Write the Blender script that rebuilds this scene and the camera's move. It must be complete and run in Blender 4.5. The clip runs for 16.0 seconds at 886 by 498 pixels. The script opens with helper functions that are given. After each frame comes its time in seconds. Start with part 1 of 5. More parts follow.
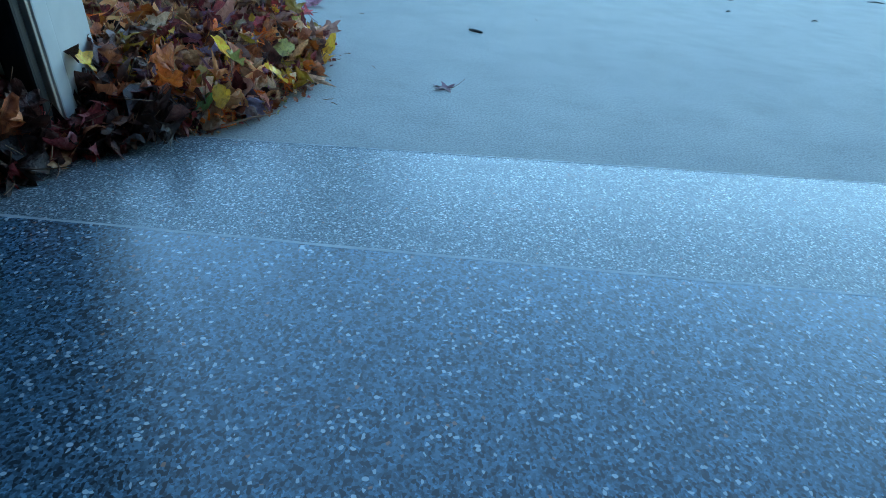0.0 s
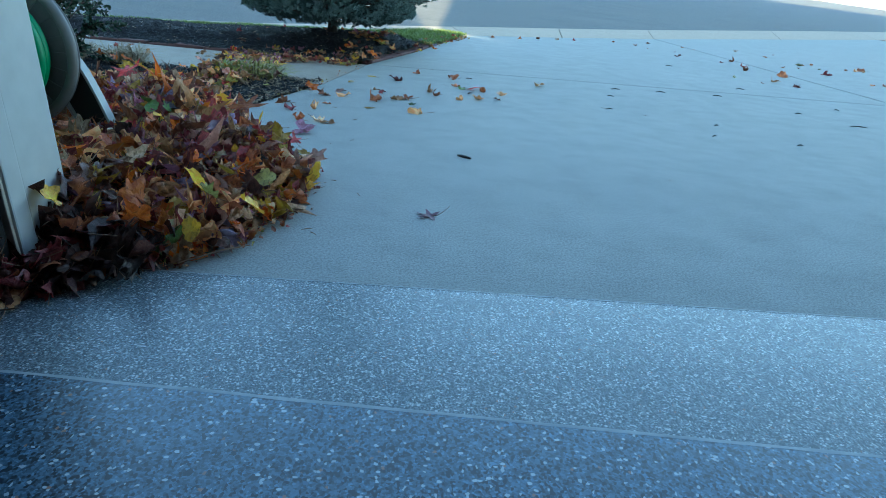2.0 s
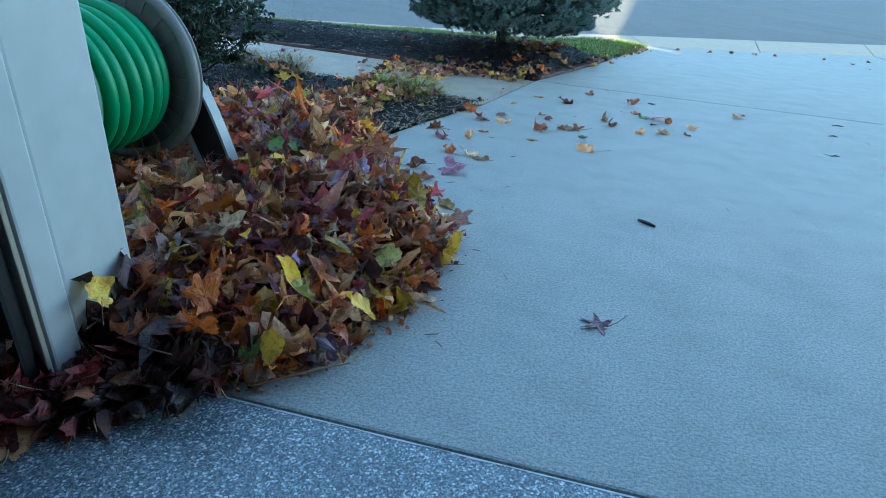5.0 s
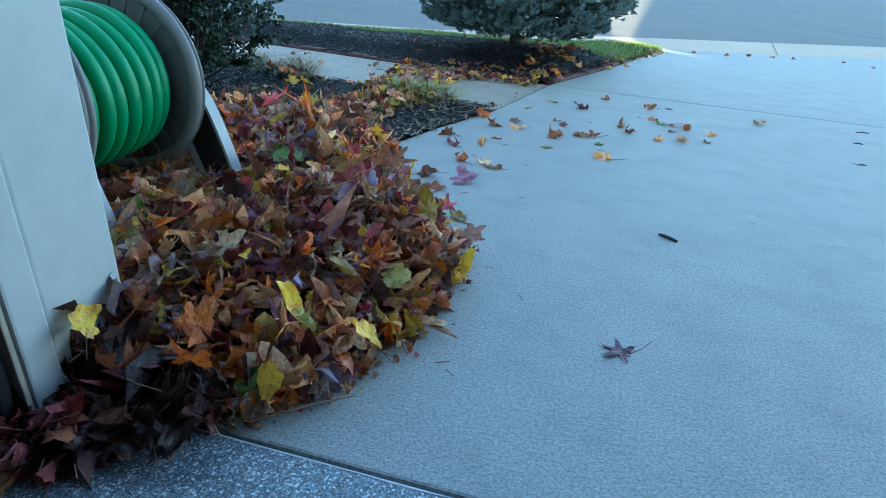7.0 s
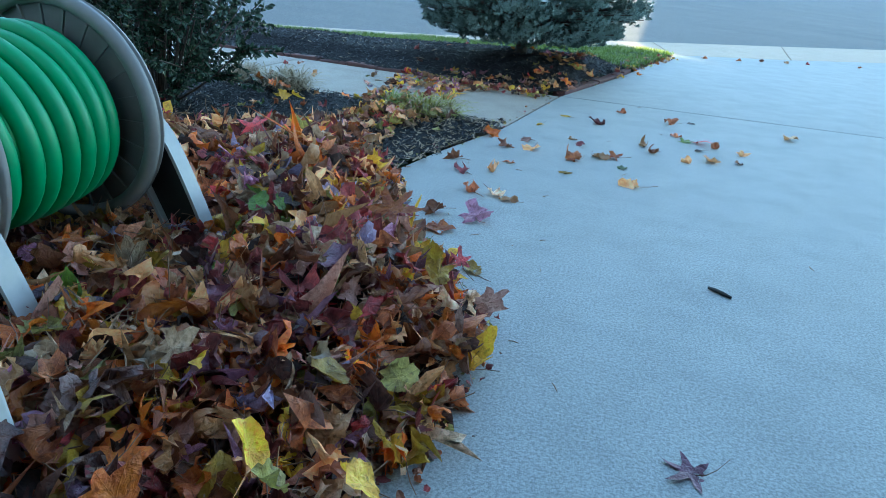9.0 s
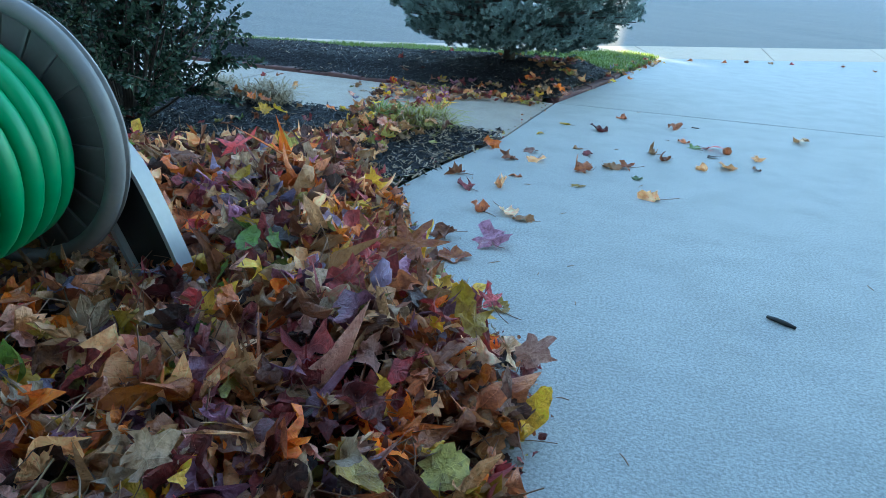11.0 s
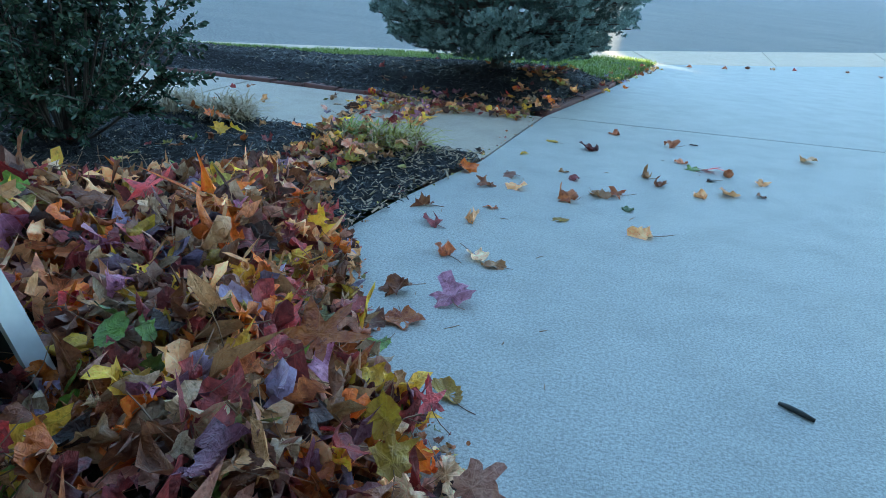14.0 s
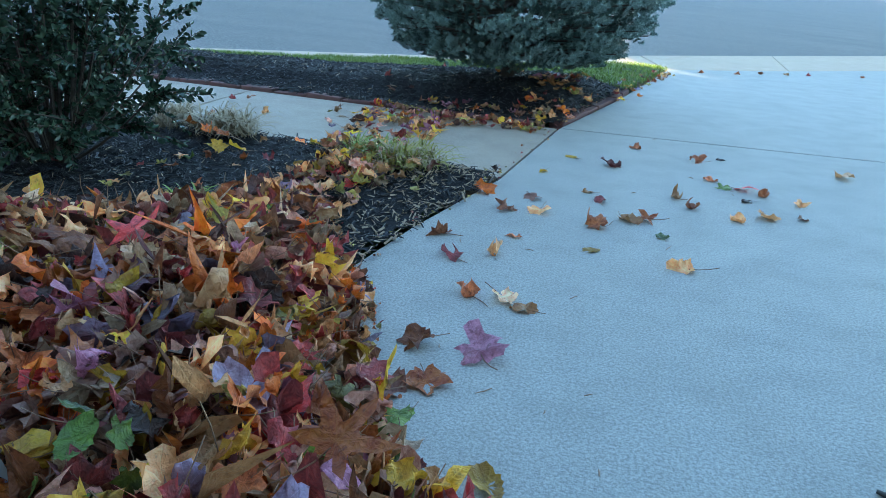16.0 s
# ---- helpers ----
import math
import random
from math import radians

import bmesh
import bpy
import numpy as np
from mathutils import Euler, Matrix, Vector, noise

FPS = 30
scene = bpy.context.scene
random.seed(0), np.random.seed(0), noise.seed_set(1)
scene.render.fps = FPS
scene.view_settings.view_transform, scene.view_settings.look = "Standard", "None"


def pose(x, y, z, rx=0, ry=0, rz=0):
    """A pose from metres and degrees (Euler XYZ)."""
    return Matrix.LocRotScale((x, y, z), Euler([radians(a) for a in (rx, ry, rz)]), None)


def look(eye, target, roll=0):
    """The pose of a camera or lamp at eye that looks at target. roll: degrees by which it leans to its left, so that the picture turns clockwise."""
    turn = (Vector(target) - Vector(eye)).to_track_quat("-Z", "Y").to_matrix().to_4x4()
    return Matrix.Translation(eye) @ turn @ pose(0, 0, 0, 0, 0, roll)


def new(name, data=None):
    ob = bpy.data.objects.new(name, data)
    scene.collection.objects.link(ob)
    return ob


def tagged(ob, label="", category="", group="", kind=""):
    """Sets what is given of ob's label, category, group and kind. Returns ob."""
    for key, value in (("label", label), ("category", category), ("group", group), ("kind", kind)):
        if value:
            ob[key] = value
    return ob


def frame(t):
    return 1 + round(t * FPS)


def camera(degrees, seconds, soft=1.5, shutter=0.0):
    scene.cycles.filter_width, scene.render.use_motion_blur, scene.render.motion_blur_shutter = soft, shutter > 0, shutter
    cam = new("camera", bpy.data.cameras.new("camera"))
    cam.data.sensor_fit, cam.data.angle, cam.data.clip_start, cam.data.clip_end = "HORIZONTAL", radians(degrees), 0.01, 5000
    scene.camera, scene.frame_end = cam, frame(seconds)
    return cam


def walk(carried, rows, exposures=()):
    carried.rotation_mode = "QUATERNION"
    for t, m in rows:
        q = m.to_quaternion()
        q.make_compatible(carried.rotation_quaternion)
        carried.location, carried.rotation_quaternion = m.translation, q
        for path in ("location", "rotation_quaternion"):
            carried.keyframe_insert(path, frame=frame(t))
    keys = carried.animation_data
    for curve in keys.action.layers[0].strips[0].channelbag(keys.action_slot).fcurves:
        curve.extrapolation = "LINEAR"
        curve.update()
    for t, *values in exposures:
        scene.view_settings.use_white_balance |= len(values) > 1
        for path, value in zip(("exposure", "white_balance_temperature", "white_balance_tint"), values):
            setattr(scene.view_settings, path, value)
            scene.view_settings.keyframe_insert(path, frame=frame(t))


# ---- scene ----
cam = camera(70.0, 16.0, soft=0.6)
PATH = [
    (0, (0.28, -1.137, 0.531), (0.386, 0.542, -0.55), 5.4),
    (0.5, (0.245, -1.093, 0.532), (0.353, 0.583, -0.554), 5.5),
    (1, (0.255, -1.06, 0.534), (0.363, 0.615, -0.553), 5.6),
    (1.5, (0.29, -1.045, 0.547), (0.376, 0.76, -0.309), 5.2),
    (2, (0.327, -1.05, 0.548), (0.403, 0.79, -0.232), 4.9),
    (2.5, (0.357, -1.057, 0.551), (0.34, 0.782, -0.237), 4.9),
    (3, (0.368, -1.065, 0.548), (0.236, 0.765, -0.248), 4.8),
    (3.5, (0.363, -1.037, 0.542), (0.229, 0.793, -0.255), 4.8),
    (4, (0.323, -0.834, 0.566), (0.112, 0.986, -0.237), 5.2),
    (4.5, (0.289, -0.678, 0.577), (-0.061, 1.114, -0.239), 5.4),
    (7, (0.247, -0.535, 0.582), (-0.166, 1.244, -0.234), 5.3),
    (7.5, (0.253, -0.544, 0.579), (-0.16, 1.236, -0.234), 5.4),
    (8, (0.253, -0.539, 0.569), (-0.159, 1.241, -0.244), 5.4),
    (8.5, (0.192, -0.401, 0.584), (-0.214, 1.38, -0.23), 5.6),
    (9, (0.151, -0.275, 0.588), (-0.26, 1.506, -0.224), 5.2),
    (11.5, (0.024, -0.104, 0.543), (-0.324, 1.705, -0.236), 4.0),
    (12, (0.035, -0.084, 0.542), (-0.314, 1.725, -0.237), 4.0),
    (12.5, (0.03, 0.014, 0.557), (-0.32, 1.822, -0.224), 4.0),
    (13, (0.043, 0.115, 0.576), (-0.311, 1.923, -0.203), 4.0),
    (13.5, (0.072, 0.131, 0.576), (-0.283, 1.939, -0.203), 3.9),
    (14, (0.07, 0.15, 0.571), (-0.285, 1.958, -0.207), 4.0),
    (14.5, (0.045, 0.188, 0.575), (-0.313, 1.997, -0.201), 3.9),
    (15, (0.016, 0.25, 0.578), (-0.34, 2.058, -0.199), 3.9),
    (15.5, (-0.001, 0.307, 0.59), (-0.36, 2.115, -0.187), 4.0),
    (16, (-0.012, 0.305, 0.58), (-0.37, 2.115, -0.191), 3.8),
]
walk(cam, [(t, look(eye, target, roll)) for t, eye, target, roll in PATH],
     exposures=((0, 2.48, 5800, -10), (1.0, 2.45, 5800, -10), (1.5, 2.31, 5850, -11), (2.5, 2.15, 5850, -10), (3.5, 2.22, 5850, -9), (4.5, 2.38, 5850, -9), (7, 2.58, 5900, -8), (9, 2.66, 6000, -6), (11.5, 2.72, 6080, -5), (12.5, 2.66, 6080, -5), (14, 2.51, 6020, -6), (16, 2.55, 6080, -5)))

# ---- light ----
SUN_EL = 24.0          # the light travels towards +y, low, from behind the house
sun = new("sun", bpy.data.lights.new("sun", "SUN"))
sun.data.energy, sun.data.angle, sun.data.color = 3.0, radians(0.9), (1.0, 0.78, 0.50)
sun.matrix_world = look((0.3 - 20 * math.cos(radians(SUN_EL)) * 0.05, -20 * math.cos(radians(SUN_EL)), 20 * math.sin(radians(SUN_EL))), (0.3, 0, 0))
world = bpy.data.worlds.new("sky")
scene.world = world
world.use_nodes = True
_nt = world.node_tree
_sky = _nt.nodes.new("ShaderNodeTexSky")
_sky.sky_type, _sky.sun_disc = "NISHITA", False
_sky.sun_elevation, _sky.sun_rotation = radians(SUN_EL), radians(180)
_sky.altitude, _sky.air_density, _sky.dust_density, _sky.ozone_density = 100, 1.0, 0.6, 1.6
_bg = _nt.nodes["Background"]
_nt.links.new(_sky.outputs[0], _bg.inputs[0])
_bg.inputs[1].default_value = 0.15


# ---- small tools ----
RNG = np.random.default_rng(7)


def mesh(name, verts, faces, mats, idx=None, smooth=False, uv=None):
    me = bpy.data.meshes.new(name)
    me.from_pydata([tuple(v) for v in np.asarray(verts, float)], [], [tuple(int(i) for i in f) for f in faces])
    for m in (mats if isinstance(mats, (list, tuple)) else [mats]):
        me.materials.append(m)
    if idx is not None:
        me.polygons.foreach_set("material_index", np.asarray(idx, np.int32))
    if uv is not None:
        layer = me.uv_layers.new(name="leafmap")
        loops = np.empty(len(me.loops), np.int32)
        me.loops.foreach_get("vertex_index", loops)
        layer.data.foreach_set("uv", np.asarray(uv, np.float32)[loops].ravel())
    if smooth:
        me.polygons.foreach_set("use_smooth", np.ones(len(me.polygons), bool))
    me.update()
    return me


def mesh_bm(name, bm, mat, smooth=False):
    me = bpy.data.meshes.new(name)
    bmesh.ops.recalc_face_normals(bm, faces=bm.faces)
    bm.to_mesh(me)
    bm.free()
    me.materials.append(mat)
    if smooth:
        me.polygons.foreach_set("use_smooth", np.ones(len(me.polygons), bool))
    return me


def part(name, data, parent, label="", kind=""):
    ob = new(name, data)
    ob.parent = parent
    return tagged(ob, label=label, kind=kind)


def box_bm(x0, y0, z0, x1, y1, z1, bevel=0.0, seg=2, bm=None):
    bm = bm or bmesh.new()
    got = bmesh.ops.create_cube(bm, size=1.0)["verts"]
    for v in got:
        v.co = Vector((x0 + (v.co.x + .5) * (x1 - x0), y0 + (v.co.y + .5) * (y1 - y0), z0 + (v.co.z + .5) * (z1 - z0)))
    if bevel:
        es = list({e for v in got for e in v.link_edges})
        bmesh.ops.bevel(bm, geom=es, offset=bevel, segments=seg, affect="EDGES", profile=0.6)
    return bm


def slab_bm(poly, z0, z1, bevel=0.0, seg=2):
    """A flat slab over a polygon given anticlockwise."""
    bm = bmesh.new()
    top = [bm.verts.new((x, y, z1)) for x, y in poly]
    low = [bm.verts.new((x, y, z0)) for x, y in poly]
    bm.faces.new(top)
    bm.faces.new(low[::-1])
    n = len(poly)
    for i in range(n):
        bm.faces.new((low[i], low[(i + 1) % n], top[(i + 1) % n], top[i]))
    if bevel:
        es = [e for e in bm.edges if e.verts[0].co.z == z1 and e.verts[1].co.z == z1]
        bmesh.ops.bevel(bm, geom=es, offset=bevel, segments=seg, affect="EDGES", profile=0.5)
    return bm


def tube(path, radius, sides=10, closed_ends=True):
    """Vertices and faces of a round tube along a path; radius may vary."""
    P = np.asarray(path, float)
    R = np.broadcast_to(np.asarray(radius, float), (len(P),))
    T = np.gradient(P, axis=0)
    T /= np.linalg.norm(T, axis=1)[:, None] + 1e-12
    ref = np.array([0.3, 0.2, 0.93])
    U = np.cross(T, ref)
    U /= np.linalg.norm(U, axis=1)[:, None] + 1e-9
    W = np.cross(T, U)
    a = np.linspace(0, 2 * np.pi, sides, endpoint=False)
    V = (P[:, None] + R[:, None, None] * (np.cos(a)[None, :, None] * U[:, None] + np.sin(a)[None, :, None] * W[:, None])).reshape(-1, 3)
    F = [(i * sides + j, i * sides + (j + 1) % sides, (i + 1) * sides + (j + 1) % sides, (i + 1) * sides + j)
         for i in range(len(P) - 1) for j in range(sides)]
    if closed_ends:
        F += [tuple(range(sides))[::-1], tuple((len(P) - 1) * sides + j for j in range(sides))]
    return V, F


def merge(chunks):
    V, F, off = [], [], 0
    for v, f in chunks:
        V.append(np.asarray(v, float))
        F += [tuple(i + off for i in g) for g in f]
        off += len(v)
    return np.concatenate(V), F


def wob(x, y, s=1.0, seed=0.0):
    return noise.noise(Vector((x * s + seed, y * s - seed, seed * 1.7)))


def lerp_line(pts, y):
    """x of a polyline, given from small to large y."""
    return float(np.interp(y, [p[1] for p in pts], [p[0] for p in pts]))


# ---- materials ----
class Nodes:
    def __init__(self, name):
        self.m = bpy.data.materials.new(name)
        self.m.use_nodes = True
        self.t = self.m.node_tree
        self.b = self.t.nodes["Principled BSDF"]

    def n(self, kind, **props):
        nd = self.t.nodes.new("ShaderNode" + kind)
        for k, v in props.items():
            if k == "operation":
                nd.operation = v
            elif k == "feature":
                nd.feature = v
            elif k == "data_type":
                nd.data_type = v
            elif k == "blend_type":
                nd.blend_type = v
        return nd

    def link(self, a, b):
        self.t.links.new(a, b)

    def coords(self, scale=(1, 1, 1), which="Object", rot=(0, 0, 0)):
        c = self.n("TexCoord")
        mp = self.n("Mapping")
        mp.inputs["Scale"].default_value = scale
        mp.inputs["Rotation"].default_value = rot
        self.link(c.outputs[which], mp.inputs[0])
        return mp.outputs[0]

    def noise(self, vec, scale, detail=4, rough=0.55, dist=0.0):
        nd = self.n("TexNoise")
        nd.inputs["Scale"].default_value, nd.inputs["Detail"].default_value = scale, detail
        nd.inputs["Roughness"].default_value, nd.inputs["Distortion"].default_value = rough, dist
        self.link(vec, nd.inputs["Vector"])
        return nd.outputs["Fac"]

    def voronoi(self, vec, scale, feature="F1"):
        nd = self.n("TexVoronoi", feature=feature)
        nd.inputs["Scale"].default_value = scale
        self.link(vec, nd.inputs["Vector"])
        return nd

    def ramp(self, fac, stops, constant=False):
        nd = self.n("ValToRGB")
        cr = nd.color_ramp
        if constant:
            cr.interpolation = "CONSTANT"
        while len(cr.elements) < len(stops):
            cr.elements.new(0.5)
        for e, (p, c) in zip(cr.elements, stops):
            e.position = p
            e.color = (c, c, c, 1) if isinstance(c, (int, float)) else (*c, 1)
        self.link(fac, nd.inputs[0])
        return nd.outputs[0]

    def mix(self, fac, a, b, how="MIX"):
        nd = self.n("Mix", data_type="RGBA", blend_type=how)
        for s, v in ((nd.inputs[0], fac), (nd.inputs[6], a), (nd.inputs[7], b)):
            if isinstance(v, bpy.types.NodeSocket):
                self.link(v, s)
            elif isinstance(v, tuple):
                s.default_value = (*v, 1)
            else:
                s.default_value = v
        return nd.outputs[2]

    def math(self, op, a, b=None):
        nd = self.n("Math", operation=op)
        for s, v in zip(nd.inputs, (a, b)):
            if v is None:
                continue
            if isinstance(v, bpy.types.NodeSocket):
                self.link(v, s)
            else:
                s.default_value = v
        return nd.outputs[0]

    def bump(self, height, strength, distance, after=None):
        nd = self.n("Bump")
        nd.inputs["Strength"].default_value, nd.inputs["Distance"].default_value = strength, distance
        self.link(height, nd.inputs["Height"])
        if after is not None:
            self.link(after, nd.inputs["Normal"])
        return nd.outputs[0]

    def done(self, color=None, rough=0.6, normal=None, metal=0.0, spec=0.5, coat=0.0):
        for s, v in ((self.b.inputs["Base Color"], color), (self.b.inputs["Roughness"], rough)):
            if isinstance(v, bpy.types.NodeSocket):
                self.link(v, s)
            elif isinstance(v, tuple):
                s.default_value = (*v, 1)
            elif v is not None:
                s.default_value = v
        if normal is not None:
            self.link(normal, self.b.inputs["Normal"])
        self.b.inputs["Metallic"].default_value = metal
        self.b.inputs["Specular IOR Level"].default_value = spec
        self.b.inputs["Coat Weight"].default_value = coat
        self.b.inputs["Coat Roughness"].default_value = 0.2
        return self.m


def mat_plain(name, c1, c2, scale, rough=0.6, bump=0.2, dist=0.002, fine=8.0, metal=0.0, spec=0.5):
    k = Nodes(name)
    v = k.coords()
    big, small = k.noise(v, scale, 4), k.noise(v, scale * fine, 3)
    col = k.mix(k.ramp(big, [(0.3, 0.0), (0.7, 1.0)]), c1, c2)
    col = k.mix(k.math("MULTIPLY", small, 0.5), col, tuple(c * 0.6 for c in c1))
    return k.done(col, rough, k.bump(small, bump, dist), metal, spec)


def mat_concrete(name, c1, c2, dark, broom=1.0, rot=0.0):
    """Broom-finished concrete: fine ridges, faint mottling, pits and grey stains."""
    k = Nodes(name)
    v = k.coords()
    cloud = k.noise(v, 0.9, 5, 0.6, 0.3)
    mott = k.noise(v, 7.0, 5, 0.65)
    lines = k.noise(k.coords((5, 240, 1), rot=(0, 0, rot)), 1.0, 4, 0.6)
    wide = k.noise(k.coords((1.2, 14, 1), rot=(0, 0, rot)), 1.0, 3, 0.6)
    grain = k.noise(v, 260.0, 3, 0.7)
    speck = k.noise(v, 190.0, 3, 0.75)
    pits = k.voronoi(v, 110.0).outputs["Distance"]
    col = k.mix(k.ramp(cloud, [(0.3, 0.0), (0.7, 1.0)]), c1, c2)
    col = k.mix(k.math("MULTIPLY", k.ramp(mott, [(0.45, 0.0), (0.75, 1.0)]), 0.35), col, dark)
    col = k.mix(k.math("MULTIPLY", k.ramp(wide, [(0.42, 0.0), (0.75, 1.0)]), 0.12), col, dark)
    streak = k.noise(k.coords((14, 90, 1), rot=(0, 0, rot)), 1.0, 5, 0.7)
    col = k.mix(k.math("MULTIPLY", k.ramp(streak, [(0.48, 0.0), (0.72, 1.0)]), 0.28 * broom), col, dark)
    col = k.mix(k.math("MULTIPLY", k.ramp(grain, [(0.42, 0.0), (0.68, 1.0)]), 0.75), col, dark)
    col = k.mix(k.math("MULTIPLY", k.ramp(pits, [(0.04, 1.0), (0.2, 0.0)]), 0.7), col, tuple(c * 0.5 for c in dark))
    col = k.mix(k.ramp(speck, [(0.48, 0.0), (0.62, 0.75)]), col, dark)
    col = k.mix(k.ramp(speck, [(0.33, 0.4), (0.46, 0.0)]), col, tuple(min(0.8, x * 1.25) for x in c1))
    nb = k.bump(lines, 0.16 * broom, 0.0012)
    nb = k.bump(grain, 0.55, 0.0016, nb)
    return k.done(col, k.ramp(mott, [(0.3, 0.62), (0.7, 0.85)]), nb, spec=0.35)


def mat_flake(name, base, base2, light, dark, share, rough, coat, fineness=1.0):
    """Floor coating broadcast with angular vinyl chips under a glossy top coat."""
    k = Nodes(name)
    v = k.coords()

    def cells(scale, stretch):
        vo = k.voronoi(k.coords(stretch), scale * fineness)
        sp = k.n("SeparateColor")
        k.link(vo.outputs["Color"], sp.inputs[0])
        return sp.outputs, vo.outputs["Distance"]
    fine, fd = cells(480.0, (1, 1, 1))
    mid, md = cells(330.0, (1.25, 1, 1))
    big, bd = cells(225.0, (1, 1.3, 1))
    cloud = k.noise(v, 3.0, 4, 0.6)
    stain = k.noise(k.coords((3.5, 9, 1)), 1.0, 4, 0.6)
    col = k.mix(k.ramp(cloud, [(0.3, 0.0), (0.7, 1.0)]), base, base2)
    tone = k.ramp(fine[0], [(0.0, tuple(c * 0.45 for c in base)), (0.25, tuple(c * 0.8 for c in base)), (0.5, base2), (0.75, tuple(c * 1.5 for c in base)), (0.9, tuple(c * 2.2 for c in base))], True)
    col = k.mix(0.85, col, tone)
    col = k.mix(k.ramp(mid[2], [(0.0, 0.0), (0.64, 0.55), (0.78, 0.97)], True), col, dark)
    col = k.mix(k.ramp(mid[1], [(0.0, 0.0), (1 - share, 0.85)], True), col, light)
    col = k.mix(k.math("MULTIPLY", k.ramp(bd, [(0.50, 1.0), (0.60, 0.0)]), k.ramp(big[1], [(0.0, 0.0), (1 - share * 0.8, 1.0)], True)), col, light)
    col = k.mix(k.ramp(mid[0], [(0.0, 0.0), (0.993, 0.9)], True), col, (0.4, 0.2, 0.12))
    col = k.mix(k.math("MULTIPLY", k.ramp(stain, [(0.58, 0.0), (0.75, 1.0)]), 0.5), col, dark)
    h = k.math("ADD", fine[1], k.math("MULTIPLY", k.noise(v, 60.0, 3), 0.6))
    return k.done(col, rough, k.bump(h, 0.22, 0.0008), spec=0.5, coat=coat)


def mat_leaf(name, c1, c2, c3, rough=0.58):
    """Dry leaf: mottled blade with paler veins that run out into the lobes."""
    k = Nodes(name)
    uv = k.n("UVMap")
    uv.uv_map = "leafmap"
    sep = k.n("SeparateXYZ")
    k.link(uv.outputs[0], sep.inputs[0])
    ang = k.math("ARCTAN2", sep.outputs[0], sep.outputs[1])
    rad = k.math("POWER", k.math("ADD", k.math("MULTIPLY", sep.outputs[0], sep.outputs[0]), k.math("MULTIPLY", sep.outputs[1], sep.outputs[1])), 0.5)
    near = k.math("MULTIPLY", rad, k.math("ABSOLUTE", k.math("SINE", k.math("MULTIPLY", ang, 3.6))))
    vein = k.ramp(near, [(0.0, 1.0), (0.05, 0.0)])
    geo = k.n("NewGeometry")
    info = k.n("ObjectInfo")
    isl = k.math("FRACT", k.math("ADD", geo.outputs["Random Per Island"], info.outputs["Random"]))
    v = k.coords()
    blot = k.noise(v, 34.0, 5, 0.7)
    spot = k.noise(v, 130.0, 3, 0.6)
    col = k.mix(isl, c1, c2)
    col = k.mix(k.ramp(blot, [(0.38, 0.0), (0.6, 1.0)]), col, c3)
    col = k.mix(k.math("MULTIPLY", k.ramp(spot, [(0.55, 0.0), (0.72, 1.0)]), 0.6), col, tuple(c * 0.35 for c in c3))
    col = k.mix(k.math("MULTIPLY", vein, 0.25), col, tuple(min(1, c * 1.5 + 0.04) for c in c1))
    tone = k.math("ADD", 0.48, k.math("MULTIPLY", k.math("POWER", k.math("FRACT", k.math("MULTIPLY", isl, 7.31)), 1.4), 1.65))
    grey = k.n("CombineColor")
    for s in grey.inputs[:3]:
        k.link(tone, s)
    col = k.mix(1.0, col, grey.outputs[0], "MULTIPLY")
    nb = k.bump(k.noise(v, 75.0, 3, 0.6, 0.8), 0.9, 0.007)
    nb = k.bump(k.math("ADD", k.math("MULTIPLY", vein, -0.2), spot), 0.7, 0.003, nb)
    k.done(col, k.ramp(blot, [(0.35, rough - 0.24), (0.65, rough + 0.02)]), nb, spec=0.75)
    thin = k.n("BsdfTranslucent")
    k.link(col, thin.inputs[0])
    both = k.n("MixShader")
    both.inputs[0].default_value = 0.28
    k.link(k.b.outputs[0], both.inputs[1])
    k.link(thin.outputs[0], both.inputs[2])
    k.link(both.outputs[0], k.t.nodes["Material Output"].inputs[0])
    return k.m


M_DRIVE = mat_concrete("driveway_concrete", (0.485, 0.495, 0.475), (0.435, 0.445, 0.43), (0.24, 0.24, 0.23))
M_WALK = mat_concrete("walkway_concrete", (0.51, 0.44, 0.37), (0.42, 0.365, 0.31), (0.26, 0.225, 0.19), 0.6)
M_KERB = mat_concrete("kerb_concrete", (0.60, 0.47, 0.35), (0.52, 0.41, 0.31), (0.36, 0.28, 0.21), 0.5)
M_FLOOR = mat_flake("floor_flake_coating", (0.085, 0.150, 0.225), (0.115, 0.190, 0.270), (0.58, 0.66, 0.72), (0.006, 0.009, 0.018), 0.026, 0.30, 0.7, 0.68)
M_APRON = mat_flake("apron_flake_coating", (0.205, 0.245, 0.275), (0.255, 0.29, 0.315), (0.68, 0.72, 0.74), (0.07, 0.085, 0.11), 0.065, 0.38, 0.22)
M_EDGE = mat_plain("pale_coating_edge", (0.62, 0.66, 0.68), (0.36, 0.41, 0.45), 22, 0.4)
M_GAP = mat_plain("joint_filler", (0.03, 0.028, 0.026), (0.05, 0.045, 0.04), 40, 0.9)
_k = Nodes("asphalt")
_v = _k.coords()
_g = _k.noise(_v, 60.0, 3, 0.8)
_c = _k.mix(_k.ramp(_k.noise(_k.coords((0.25, 1.6, 1), rot=(0, 0, -0.576)), 1.0, 4), [(0.35, 0.0), (0.65, 1.0)]), (0.125, 0.125, 0.128), (0.165, 0.16, 0.155))
